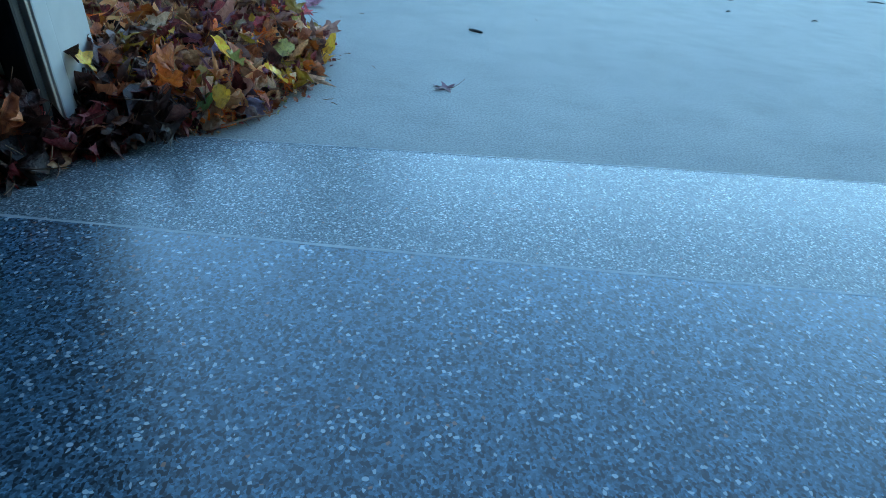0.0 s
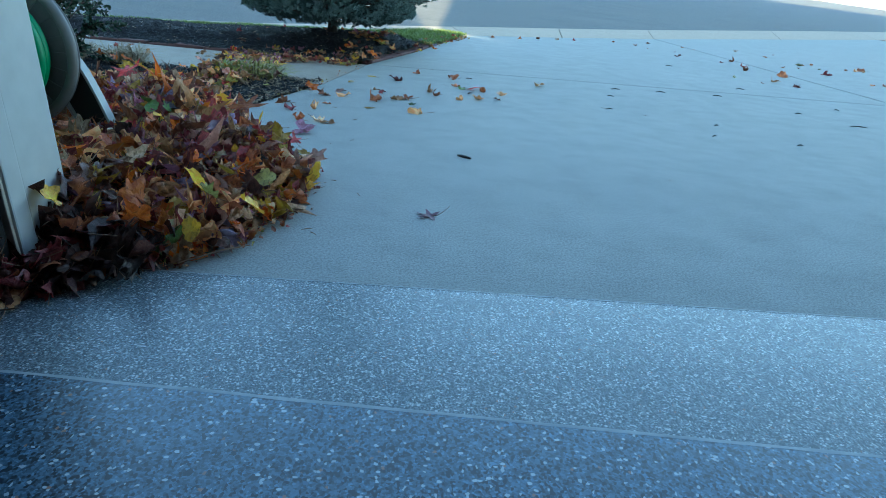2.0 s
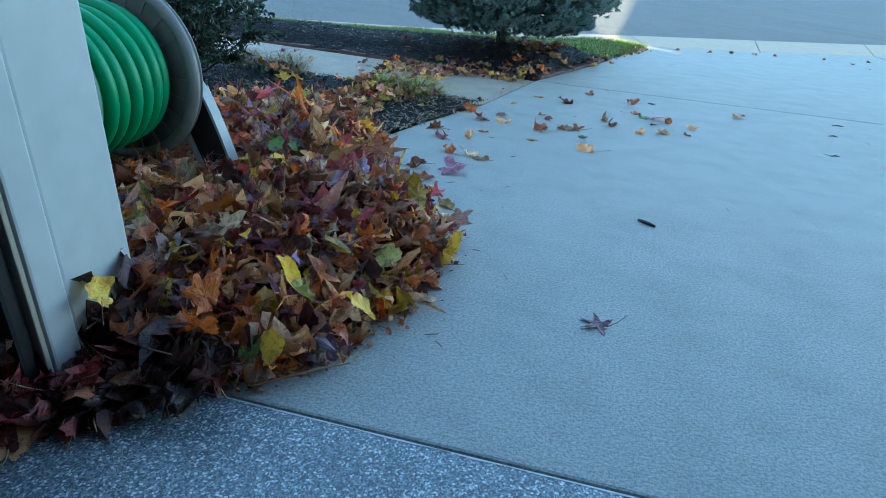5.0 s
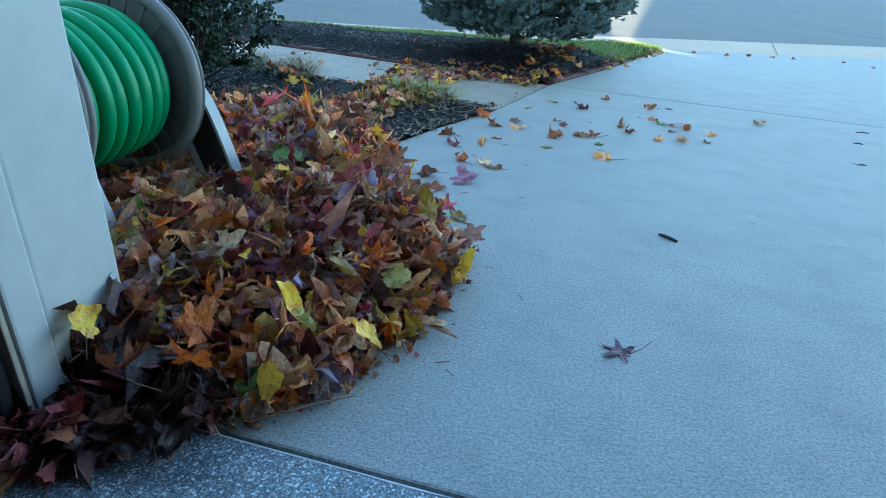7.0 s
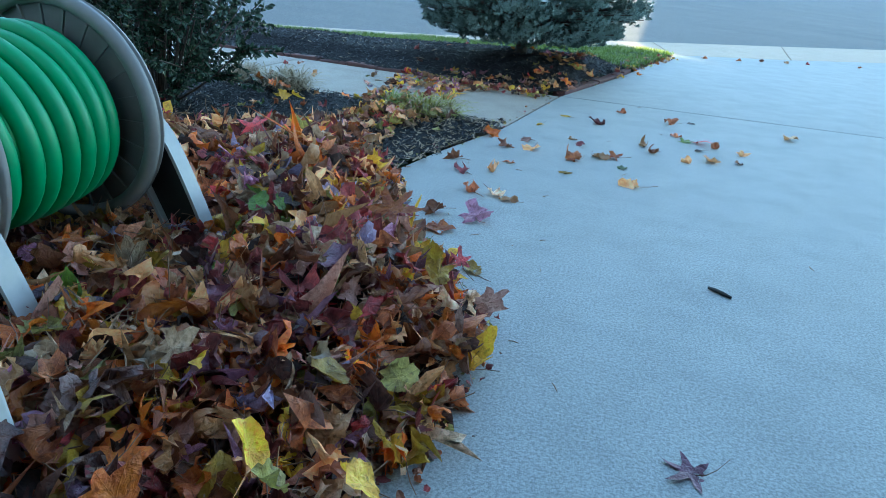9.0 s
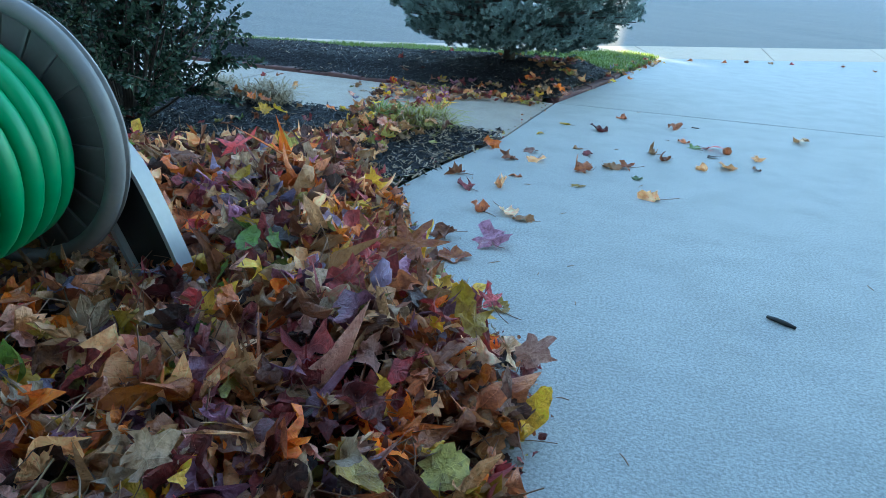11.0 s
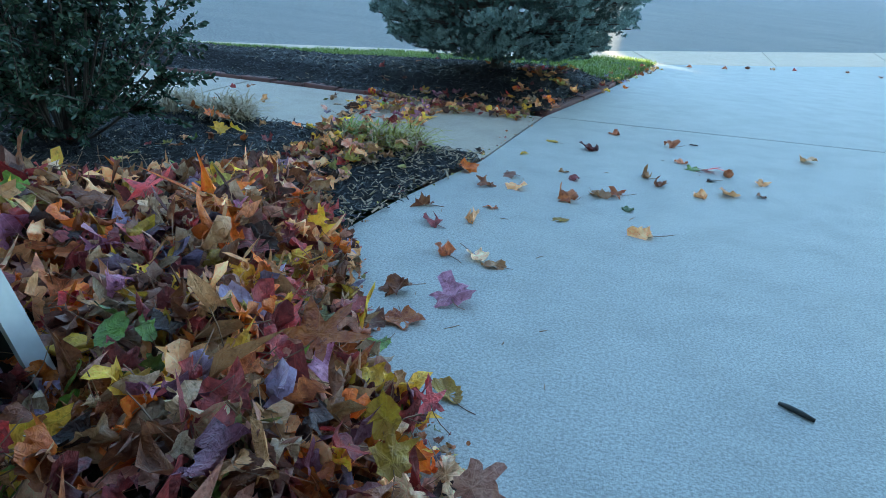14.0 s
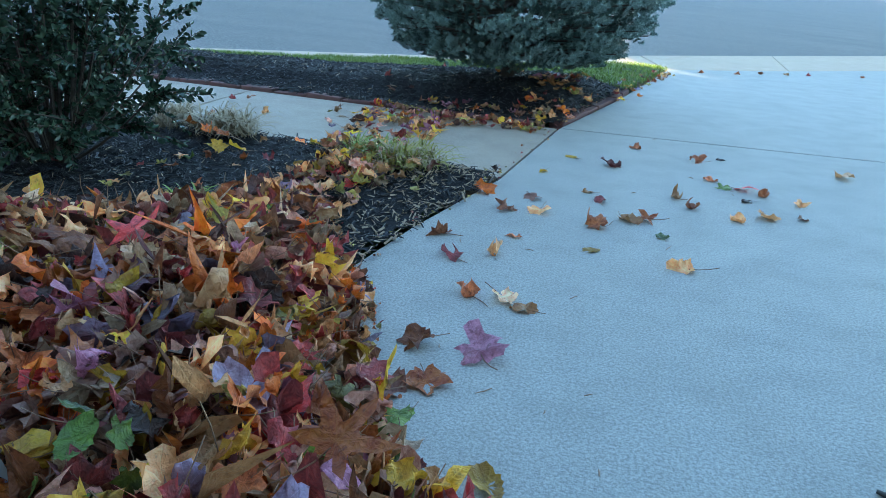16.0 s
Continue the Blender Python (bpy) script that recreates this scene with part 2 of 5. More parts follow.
_c = _k.mix(_k.ramp(_g, [(0.45, 0.0), (0.62, 0.8)]), _c, (0.30, 0.29, 0.28))
_c = _k.mix(_k.ramp(_k.voronoi(_v, 45.0).outputs["Distance"], [(0.1, 0.8), (0.3, 0.0)]), _c, (0.05, 0.05, 0.052))
M_ROAD = _k.done(_c, 0.85, _k.bump(_g, 0.7, 0.006), spec=0.3)
M_SOIL = mat_plain("earth", (0.03, 0.022, 0.016), (0.05, 0.036, 0.026), 6, 0.95, 0.6, 0.01)
M_MULCH = mat_plain("dyed_black_mulch", (0.007, 0.007, 0.010), (0.014, 0.013, 0.016), 18, 0.8, 0.9, 0.012, 6.0, spec=0.3)
M_CHIP = mat_plain("dyed_bark_chips", (0.012, 0.013, 0.019), (0.030, 0.030, 0.040), 30, 0.42, 0.5, 0.003, spec=0.45)
M_CHIP2 = mat_plain("faded_bark_chips", (0.36, 0.27, 0.185), (0.52, 0.41, 0.29), 30, 0.7, 0.5, 0.003)
M_TURF = mat_plain("turf_soil", (0.035, 0.06, 0.014), (0.05, 0.075, 0.02), 9, 0.95)
M_BLADE = mat_plain("grass_blades", (0.18, 0.29, 0.045), (0.28, 0.37, 0.065), 2.5, 0.5, 0.0)
M_STRAW = mat_plain("dry_grass", (0.36, 0.28, 0.17), (0.48, 0.39, 0.26), 12, 0.7, 0.0)
M_LIRI = mat_plain("yellow_green_grass", (0.30, 0.30, 0.055), (0.46, 0.40, 0.11), 12, 0.5, 0.0)
M_BRICK = mat_plain("red_clay_brick", (0.22, 0.105, 0.10), (0.15, 0.085, 0.085), 14, 0.85, 0.6, 0.003)
M_TRIM = mat_plain("white_vinyl_trim", (0.66, 0.66, 0.65), (0.60, 0.60, 0.60), 3, 0.38, 0.05, 0.001)
M_TAPE = mat_plain("beige_seal", (0.55, 0.46, 0.36), (0.45, 0.38, 0.3), 12, 0.6)
M_BLACK = mat_plain("black_rubber", (0.012, 0.012, 0.013), (0.02, 0.02, 0.022), 14, 0.5)
M_WALL = mat_plain("painted_wall", (0.5, 0.5, 0.48), (0.45, 0.45, 0.44), 2, 0.8)
# near-black base colour carries the dimness of the garage interior
M_DARKWALL = mat_plain("shade_dark_wall", (0.020, 0.020, 0.023), (0.014, 0.014, 0.017), 2, 0.85)
M_SIDING = mat_plain("pale_siding", (0.62, 0.6, 0.55), (0.58, 0.56, 0.52), 3, 0.6)
M_ROOF = mat_plain("roof_shingle", (0.06, 0.055, 0.05), (0.09, 0.08, 0.075), 5, 0.9)
M_STEEL = mat_plain("dark_steel", (0.07, 0.072, 0.076), (0.05, 0.052, 0.056), 8, 0.5, metal=0.9)
M_HOSE = mat_plain("green_hose", (0.02, 0.35, 0.13), (0.015, 0.29, 0.105), 9, 0.42, 0.1, 0.0008, spec=0.5)
M_REEL = mat_plain("taupe_plastic", (0.25, 0.235, 0.23), (0.20, 0.19, 0.185), 8, 0.5, 0.12, 0.001)
M_REELWHITE = mat_plain("white_plastic", (0.5, 0.5, 0.49), (0.43, 0.43, 0.42), 9, 0.45, 0.1, 0.001)
M_REELDARK = mat_plain("black_plastic", (0.015, 0.015, 0.016), (0.025, 0.025, 0.025), 9, 0.5)
M_BARK = mat_plain("bark", (0.06, 0.045, 0.035), (0.1, 0.08, 0.065), 25, 0.9, 0.8, 0.006)
M_NEEDLE = mat_plain("blue_spruce_needles", (0.07, 0.125, 0.108), (0.125, 0.195, 0.175), 5, 0.55, 0.0)
M_NEEDLE2 = mat_plain("pale_spruce_needles", (0.25, 0.365, 0.345), (0.35, 0.47, 0.45), 6, 0.5, 0.0)
M_HOLLY = mat_plain("dark_evergreen_leaf", (0.042, 0.080, 0.052), (0.075, 0.120, 0.078), 20, 0.17, 0.1, 0.001, spec=0.6)
M_STEM = mat_plain("leaf_stalk", (0.40, 0.25, 0.15), (0.2, 0.10, 0.07), 9, 0.6)
LEAF_MATS = [
    mat_leaf("leaf_brown", (0.54, 0.20, 0.075), (0.42, 0.135, 0.052), (0.27, 0.080, 0.038)),
    mat_leaf("leaf_tan", (0.80, 0.47, 0.24), (0.74, 0.37, 0.16), (0.58, 0.26, 0.10)),
    mat_leaf("leaf_maroon", (0.40, 0.068, 0.062), (0.28, 0.046, 0.050), (0.16, 0.032, 0.036)),
    mat_leaf("leaf_orange", (0.82, 0.25, 0.024), (0.74, 0.18, 0.02), (0.56, 0.11, 0.02)),
    mat_leaf("leaf_yellow", (0.82, 0.54, 0.045), (0.76, 0.44, 0.04), (0.58, 0.31, 0.04)),
    mat_leaf("leaf_purple", (0.44, 0.20, 0.30), (0.35, 0.13, 0.20), (0.22, 0.07, 0.11)),
    mat_leaf("leaf_red", (0.62, 0.05, 0.05), (0.44, 0.04, 0.042), (0.24, 0.03, 0.033)),
    mat_leaf("leaf_green", (0.13, 0.23, 0.03), (0.20, 0.28, 0.045), (0.10, 0.15, 0.025), 0.5),
    mat_leaf("leaf_pale_pink", (0.72, 0.41, 0.31), (0.62, 0.30, 0.22), (0.45, 0.18, 0.13)),
    mat_leaf("leaf_olive_yellow", (0.50, 0.46, 0.11), (0.40, 0.34, 0.09), (0.26, 0.20, 0.06)),
    mat_leaf("leaf_cream", (0.78, 0.56, 0.38), (0.68, 0.46, 0.30), (0.42, 0.24, 0.13), 0.56),
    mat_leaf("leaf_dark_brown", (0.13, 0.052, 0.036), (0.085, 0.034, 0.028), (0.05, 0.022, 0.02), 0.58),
    mat_leaf("leaf_lavender", (0.36, 0.32, 0.46), (0.30, 0.24, 0.36), (0.20, 0.13, 0.19), 0.6),
]
BROWN, TAN, MAROON, ORANGE, YELLOW, PURPLE, RED, GREEN, PINK, OLIVE, CREAM, DARK, LAVENDER = range(13)
HUES = np.array([0.16, 0.22, 0.115, 0.135, 0.075, 0.055, 0.045, 0.014, 0.085, 0.022, 0.10, 0.085, 0.022])
HUES = HUES / HUES.sum()

# ---- plan ----
EDGE = [(-0.86, -0.6), (-0.74, 0.12), (-0.383, 1.79), (-0.235, 2.31), (-0.10, 3.23), (0.194, 4.25), (0.685, 6.3), (0.70, 6.40)]   # left side of the driveway
KERB_NEAR = [(-14, -1.2), (-8.8, 1.6), (-3.08, 4.71), (-1.41, 5.73), (-0.2, 6.15), (0.70, 6.41), (1.94, 7.30), (3.54, 8.65), (7.1, 11.9), (12, 16.4), (20, 23.6)]
KERB_FAR = [(-14.2, -0.8), (-9, 1.95), (-3.26, 4.99), (-1.47, 5.98), (-0.5, 6.75), (0.55, 7.72), (2.25, 9.30), (4.24, 11.2), (9.18, 16.5), (16, 23.6), (27, 34.5)]
WALK_NEAR = [(-6, 3.0), (-1.27, 2.545), (-0.225, 2.345)]
WALK_FAR = [(-6, 3.75), (-2.33, 3.50), (-0.10, 3.27)]


def edge_x(y):
    return lerp_line(EDGE, y)


def line_y(pts, x):
    return float(np.interp(x, [p[0] for p in pts], [p[1] for p in pts]))


# ---- ground, road, kerb ----
tagged(new("ground", mesh("ground", [(-600, -600, -0.16), (600, -600, -0.16), (600, 600, -0.16), (-600, 600, -0.16)], [(0, 1, 2, 3)], M_TURF)),
       "wide flat grassy ground reaching the horizon", "ground", kind="structure")
nrm = Vector((-0.545, 0.838))
ROAD_W, ROAD_RISE = 48.0, 0.062        # the street lies level where the drive falls towards it
near_side = [(-90, -46)] + KERB_FAR + [(120, 120)]
V, F = [], []
for x, y in near_side:
    V += [(x, y, -0.16), (x, y, -0.045), (x + nrm.x * ROAD_W, y + nrm.y * ROAD_W, -0.035 + ROAD_W * ROAD_RISE), (x + nrm.x * ROAD_W, y + nrm.y * ROAD_W, -0.16)]
for i in range(len(near_side) - 1):
    o = i * 4
    F += [(o, o + 4, o + 5, o + 1), (o + 1, o + 5, o + 6, o + 2), (o + 2, o + 6, o + 7, o + 3)]
tagged(new("road", mesh("road", V, F, M_ROAD)), "grey asphalt street with faint lengthwise bands", "road", kind="structure")
V, F = [], []
for x, y in near_side:
    p = Vector((x, y)) + nrm * (ROAD_W + 0.01)
    q = p + nrm * 0.4
    z = -0.035 + ROAD_W * ROAD_RISE
    e = p + nrm * 60
    V += [(p.x, p.y, -0.16), (p.x, p.y, z + 0.12), (q.x, q.y, z + 0.13), (e.x, e.y, z + 6.0), (e.x, e.y, -0.16)]
for i in range(len(near_side) - 1):
    o = i * 5
    F += [(o, o + 5, o + 6, o + 1), (o + 1, o + 6, o + 7, o + 2), (o + 2, o + 7, o + 8, o + 3), (o + 3, o + 8, o + 9, o + 4)]
idx = [0, 0, 1, 1] * (len(near_side) - 1)
tagged(new("far_verge", mesh("far_verge", V, F, [M_KERB, M_TURF], idx)), "kerb and grassy bank across the street", "verge", kind="structure")
kerb = tagged(new("kerb"), "pale concrete kerb and apron slabs beside the street", "kerb", kind="structure")
for i in range(len(KERB_NEAR) - 1):
    a, b, c, d = (Vector(p) for p in (KERB_NEAR[i], KERB_NEAR[i + 1], KERB_FAR[i + 1], KERB_FAR[i]))
    g1, g2 = (b - a).normalized() * 0.006, (c - d).normalized() * 0.006
    part("slab", mesh_bm("slab", slab_bm([a + g1, b - g1, c - g2, d + g2], -0.15, (-0.015, -0.015, -0.015, -0.01, -0.004)[i] if i < 5 else 0.0, 0.008), M_KERB), kerb)

# ---- driveway, walkway ----
drive = tagged(new("driveway"), "pale grey broom-finished concrete driveway with sawn joints", "driveway", kind="structure")


def kerb_y(x):
    return line_y(KERB_NEAR, x) - 0.012


ys = [0.040, 3.262]
xs = [3.535, 12.0]
left = [(edge_x(y), y) for y in (3.264, 2.31, 1.79, 0.12, 0.040)]
part("slab", mesh_bm("slab", slab_bm(left + [(xs[0], 0.040), (xs[0], 3.262)], -0.15, 0.0, 0.005), M_DRIVE), drive)
left = [(edge_x(y), y) for y in (6.395, 6.3, 4.25, 3.274)]
part("slab", mesh_bm("slab", slab_bm(left + [(xs[0], 3.274)] + [(x, kerb_y(x)) for x in (xs[0], 2.964, 1.94, 0.71)], -0.15, 0.0, 0.005), M_DRIVE), drive)
part("slab", mesh_bm("slab", slab_bm([(3.556, 0.040), (12.0, 0.040), (12.0, 3.262), (3.556, 3.262)], -0.15, 0.0, 0.005), M_DRIVE), drive)
part("slab", mesh_bm("slab", slab_bm([(3.556, 3.274), (12.0, 3.274), (12.0, kerb_y(12.0)), (7.1, kerb_y(7.1)), (4.3, kerb_y(4.3)), (3.556, kerb_y(3.556))], -0.15, 0.0, 0.005), M_DRIVE), drive)
part("joint_filler", mesh_bm("joint_filler", slab_bm([(-0.7, 0.0), (12.0, 0.0), (12.0, 0.3), (-0.7, 0.3)], -0.155, -0.012), M_GAP), drive)

walkway = tagged(new("walkway"), "buff concrete garden walk with sawn joints", "walkway", kind="structure")
cuts = [-6.0, -4.6, -3.2, -1.73, -0.95, None]
for a, b in zip(cuts[:-1], cuts[1:]):
    if b is None:
        poly = [(a + 0.005, line_y(WALK_NEAR, a)), (edge_x(2.345) - 0.012, 2.345), (edge_x(3.27) - 0.012, 3.27), (a + 0.005, line_y(WALK_FAR, a))]
    else:
        poly = [(a + 0.005, line_y(WALK_NEAR, a)), (b - 0.005, line_y(WALK_NEAR, b)), (b - 0.005, line_y(WALK_FAR, b)), (a + 0.005, line_y(WALK_FAR, a))]
    part("slab", mesh_bm("slab", slab_bm(poly, -0.15, -0.004, 0.006), M_WALK), walkway)


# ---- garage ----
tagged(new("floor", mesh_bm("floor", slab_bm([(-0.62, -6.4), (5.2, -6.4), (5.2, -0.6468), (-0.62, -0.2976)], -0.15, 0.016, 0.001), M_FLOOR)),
       "blue-grey flake-coated garage floor, glossy", "floor", kind="structure")
bm = bmesh.new()
q = [bm.verts.new(p) for p in ((-0.9, -0.280, 0.0154), (5.2, -0.646, 0.0154), (5.2, 0.022, 0.0105), (-0.9, 0.022, 0.0105))]
bm.faces.new(q)
for v in bmesh.ops.extrude_face_region(bm, geom=list(bm.faces))["geom"]:
    if isinstance(v, bmesh.types.BMVert):
        v.co.z = -0.15
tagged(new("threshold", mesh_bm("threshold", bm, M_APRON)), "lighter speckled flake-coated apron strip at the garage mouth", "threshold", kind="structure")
bm = bmesh.new()
N = 140
row = []
for i in range(N + 1):
    x = -0.85 + 5.9 * i / N
    y = -0.2825 - (x + 0.9) * 0.06 + 0.0018 * wob(x, 0, 9)
    w = 0.0030 + 0.0018 * wob(x, 3, 14)
    row.append((bm.verts.new((x, y - w, 0.0162)), bm.verts.new((x, y + w, 0.0164))))
for a, b in zip(row[:-1], row[1:]):
    bm.faces.new((a[0], b[0], b[1], a[1]))
tagged(new("trim_threshold_line", mesh_bm("trim_threshold_line", bm, M_EDGE)), "thin pale ridge line across the coated floor", "trim", kind="structure")
bm = bmesh.new()
row = []
for i in range(N + 1):
    x = -0.6 + 5.6 * i / N
    w = 0.0005 + 0.0030 * wob(x, 8, 17) + 0.002 * wob(x, 2, 60)
    row.append((bm.verts.new((x, 0.0200 - w, 0.0112)), bm.verts.new((x, 0.0226, 0.0109))))
for a, b in zip(row[:-1], row[1:]):
    bm.faces.new((a[0], b[0], b[1], a[1]))
tagged(new("trim_apron_lip", mesh_bm("trim_apron_lip", bm, M_EDGE)), "worn pale edge of the coated apron", "trim", kind="structure")

tagged(new("wall_west", mesh_bm("wall_west", box_bm(-0.64, -6.4, -0.15, -0.50, -0.068, 2.34), M_DARKWALL)), "garage side wall, near-black for the dim interior", "wall", kind="structure")
tagged(new("wall_east", mesh_bm("wall_east", box_bm(5.2, -6.4, -0.15, 5.34, -0.068, 2.34), M_DARKWALL)), "garage side wall, near-black for the dim interior", "wall", kind="structure")
tagged(new("wall_back", mesh_bm("wall_back", box_bm(-1.0, -6.54, -0.15, 5.34, -6.402, 2.34), M_DARKWALL)), "garage back wall, near-black for the dim interior", "wall", kind="structure")
tagged(new("ceiling", mesh_bm("ceiling", box_bm(-1.0, -6.54, 2.342, 5.34, 0.07, 2.40), M_WALL)), "plain painted garage ceiling", "ceiling", kind="structure")
def leaning(bm):
    for v in bm.verts:
        v.co.y -= 0.088 * (v.co.z - 0.1)
    return bm


front = tagged(new("wall_front", mesh_bm("wall_front", leaning(box_bm(-1.3, -0.064, -0.15, -0.375, 0.085, 2.34)), M_SIDING)), "house wall beside the garage mouth with pale siding", "wall", kind="structure")
for i in range(17):
    part("siding_board", mesh_bm("siding_board", leaning(box_bm(-1.3, 0.086, 0.16 + i * 0.127, -0.378, 0.1, 0.16 + i * 0.127 + 0.122, 0.003, 1)), M_SIDING), front)
tagged(new("wall_front_right", mesh_bm("wall_front_right", box_bm(2.1, -0.064, -0.15, 5.34, 0.068, 2.34), M_SIDING)), "house wall beside the garage mouth with pale siding", "wall", kind="structure")
tagged(new("wall_header", mesh_bm("wall_header", box_bm(-0.375, -0.064, 2.2, 2.098, 0.068, 2.34), M_SIDING)), "wall over the garage mouth", "wall", kind="structure")
# unseen blockers, added to keep low sun off the drive; one roofline gap
def upright(name, poly, y0, y1, mat):
    bm = slab_bm(poly, 0, 1)
    for v in bm.verts:
        x, z, k = v.co
        v.co = Vector((x, y0 + (y1 - y0) * k, z))
    return mesh_bm(name, bm, mat)


tagged(new("wall_upper_storey", upright("wall_upper_storey", [(0.0, 32), (0.0, 3.3), (0.12, 3.1), (0.5, 2.84), (1.12, 2.54), (1.3, 2.405), (70, 2.405), (70, 32)], -0.06, 0.08, M_SIDING)), "unseen tall sun blocker above the garage", "wall", kind="structure")
tagged(new("wall_parapet", upright("wall_parapet", [(-1.3, 2.405), (1.29, 2.405), (1.12, 2.5), (0.45, 2.75), (0.3, 2.77), (-1.3, 2.73)], -0.06, 0.08, M_SIDING)), "unseen sloping sun blocker over the garage mouth", "wall", kind="structure")
tagged(new("wall_wing", mesh_bm("wall_wing", box_bm(-70, -0.8, -0.15, -1.302, -0.4, 20), M_SIDING)), "unseen tall sun blocker left of the garage", "wall", kind="structure")

# jamb casing of the garage mouth; the drive falls away, so upright is 5 degrees off its normal
jamb = tagged(new("door_casing"), "white vinyl casing of the garage opening, slightly soiled", "door casing", kind="structure")
part("casing_board", mesh_bm("casing_board", leaning(box_bm(-0.374, -0.016, 0.006, -0.345, 0.106, 2.2, 0.004)), M_TRIM), jamb)
bm = box_bm(-0.374, -0.062, 0.006, -0.341, -0.018, 2.2, 0.004)
part("door_stop", mesh_bm("door_stop", leaning(bm), M_TRIM), jamb, "white vinyl door stop strip")
part("seal_strip", mesh_bm("seal_strip", leaning(box_bm(-0.374, -0.072, 0.006, -0.344, -0.064, 2.2, 0.002)), M_TAPE), jamb, "beige edge of the door stop")
part("rubber_seal", mesh_bm("rubber_seal", leaning(box_bm(-0.40, -0.098, 0.004, -0.352, -0.074, 2.2, 0.006)), M_BLACK), jamb, "black rubber weather seal")
track = tagged(new("door_track"), "dark steel garage door track beside the casing", "door track")
bm = box_bm(-0.47, -0.20, 0.012, -0.462, -0.13, 2.3)
box_bm(-0.462, -0.205, 0.012, -0.42, -0.199, 2.3, bm=bm)
box_bm(-0.462, -0.136, 0.012, -0.44, -0.13, 2.3, bm=bm)
part("channel", mesh_bm("channel", leaning(bm), M_STEEL), track)
for z in (0.35, 1.0, 1.7):
    part("bracket", mesh_bm("bracket", leaning(box_bm(-0.478, -0.20, z, -0.471, -0.066, z + 0.05)), M_STEEL), track)


# ---- beds and lawn ----
def pile_h(x, y):
    """Height of the leaf heap over the ground."""
    d = []
    for (ax, ay), (bx, by) in zip(PILE[:PILE_OPEN], PILE[1:PILE_OPEN + 1]):
        t = max(0, min(1, ((x - ax) * (bx - ax) + (y - ay) * (by - ay)) / ((bx - ax) ** 2 + (by - ay) ** 2)))
        d.append(math.hypot(x - ax - t * (bx - ax), y - ay - t * (by - ay)))
    inside = False
    for (ax, ay), (bx, by) in zip(PILE, PILE[1:] + PILE[:1]):
        if (ay > y) != (by > y) and x < (bx - ax) * (y - ay) / (by - ay) + ax:
            inside = not inside
    if not inside:
        return -1.0
    k = min(1.0, min(d) / 0.22)
    k = k * k * (3 - 2 * k)
    fade = 1.0 - 0.75 * max(0.0, min(1.0, (y - 1.15) / 0.9)) - 0.25 * max(0.0, min(1.0, (0.1 - y) / 0.2))
    return (0.035 + 0.085 * k) * fade * (1 + 0.35 * wob(x, y, 5.0, 2.0))


PILE = [(-0.42, -0.25), (-0.35, -0.22), (-0.27, -0.10), (-0.17, 0.03), (-0.10, 0.12), (-0.04, 0.24), (0.0, 0.38), (0.025, 0.56),
        (0.0, 0.72), (-0.08, 0.84), (-0.21, 0.96), (-0.30, 1.13), (-0.37, 1.36), (-0.46, 1.45), (-0.56, 1.66), (-0.66, 1.85), (-0.86, 1.92), (-0.93, 1.66), (-1.08, 1.50),
        (-1.30, 1.42), (-1.50, 1.15), (-1.68, 0.8), (-1.72, 0.14), (-0.42, 0.14), (-0.42, -0.12), (-0.485, -0.2)]
PILE_OPEN = 22          # the sides that run out, not those against the wall


def bed_near_h(x, y):
    return 0.012 + 0.018 * wob(x, y, 2.2, 1.0) + 0.008 * wob(x, y, 14, 5.0)


def grid_mesh(name, x0, x1, y0, y1, step, height, keep, mat):
    nx, ny = int((x1 - x0) / step) + 1, int((y1 - y0) / step) + 1
    V, ids, F = [], {}, []
    for j in range(ny):
        for i in range(nx):
            x, y = x0 + i * step, y0 + j * step
            if keep(x, y):
                ids[i, j] = len(V)
                V.append((x, y, height(x, y)))
    for (i, j), a in list(ids.items()):
        if (i + 1, j) in ids and (i, j + 1) in ids and (i + 1, j + 1) in ids:
            F.append((a, ids[i + 1, j], ids[i + 1, j + 1], ids[i, j + 1]))
    return mesh(name, V, F, mat, smooth=True)


tagged(new("planting_bed", grid_mesh("planting_bed", -4.5, -0.1, 0.1, 3.0, 0.03, bed_near_h,
       lambda x, y: x < edge_x(y) - 0.002 and y < line_y(WALK_NEAR, x) - 0.002, M_MULCH)), "dark mulched planting bed beside the driveway", "planting bed", kind="structure")
tagged(new("earth", mesh_bm("earth", slab_bm([(-8, -0.4), (-0.86, -0.4), (-0.9, 0.11), (-0.9, 0.3), (-8, 0.3)], -0.15, 0.0), M_SOIL)), "bare earth along the house wall", "earth", kind="structure")

TRUNK = (-0.44, 4.0)


def far_h(x, y):
    base = 0.035 + 0.06 * math.exp(-((y - 4.1 - 0.15 * (x + 1)) / 0.5) ** 2) * (0.8 + 0.2 * math.sin(x * 1.7))
    base += 0.05 * math.exp(-((x - TRUNK[0]) ** 2 + (y - TRUNK[1]) ** 2) / 0.5)
    d = edge_x(y) - x
    base *= min(1.0, 0.25 + d / 0.3)
    g = max(0.0, min(1.0, (y - line_y(WALK_FAR, x) - 0.08) / 0.3))
    g = g * g * (3 - 2 * g)
    base = base * g + 0.012 * (1 - g)
    y0, y1 = line_y(LAWN, x), line_y(KERB_NEAR, x)
    fall = max(0.0, min(1.0, (y - y0) / max(0.2, y1 - y0)))
    base -= 0.055 * fall * min(1.0, max(0.0, 0.4 - x))
    return base + g * 0.016 * wob(x, y, 3.2, 4.0) + 0.004 * wob(x, y, 15, 6.0)


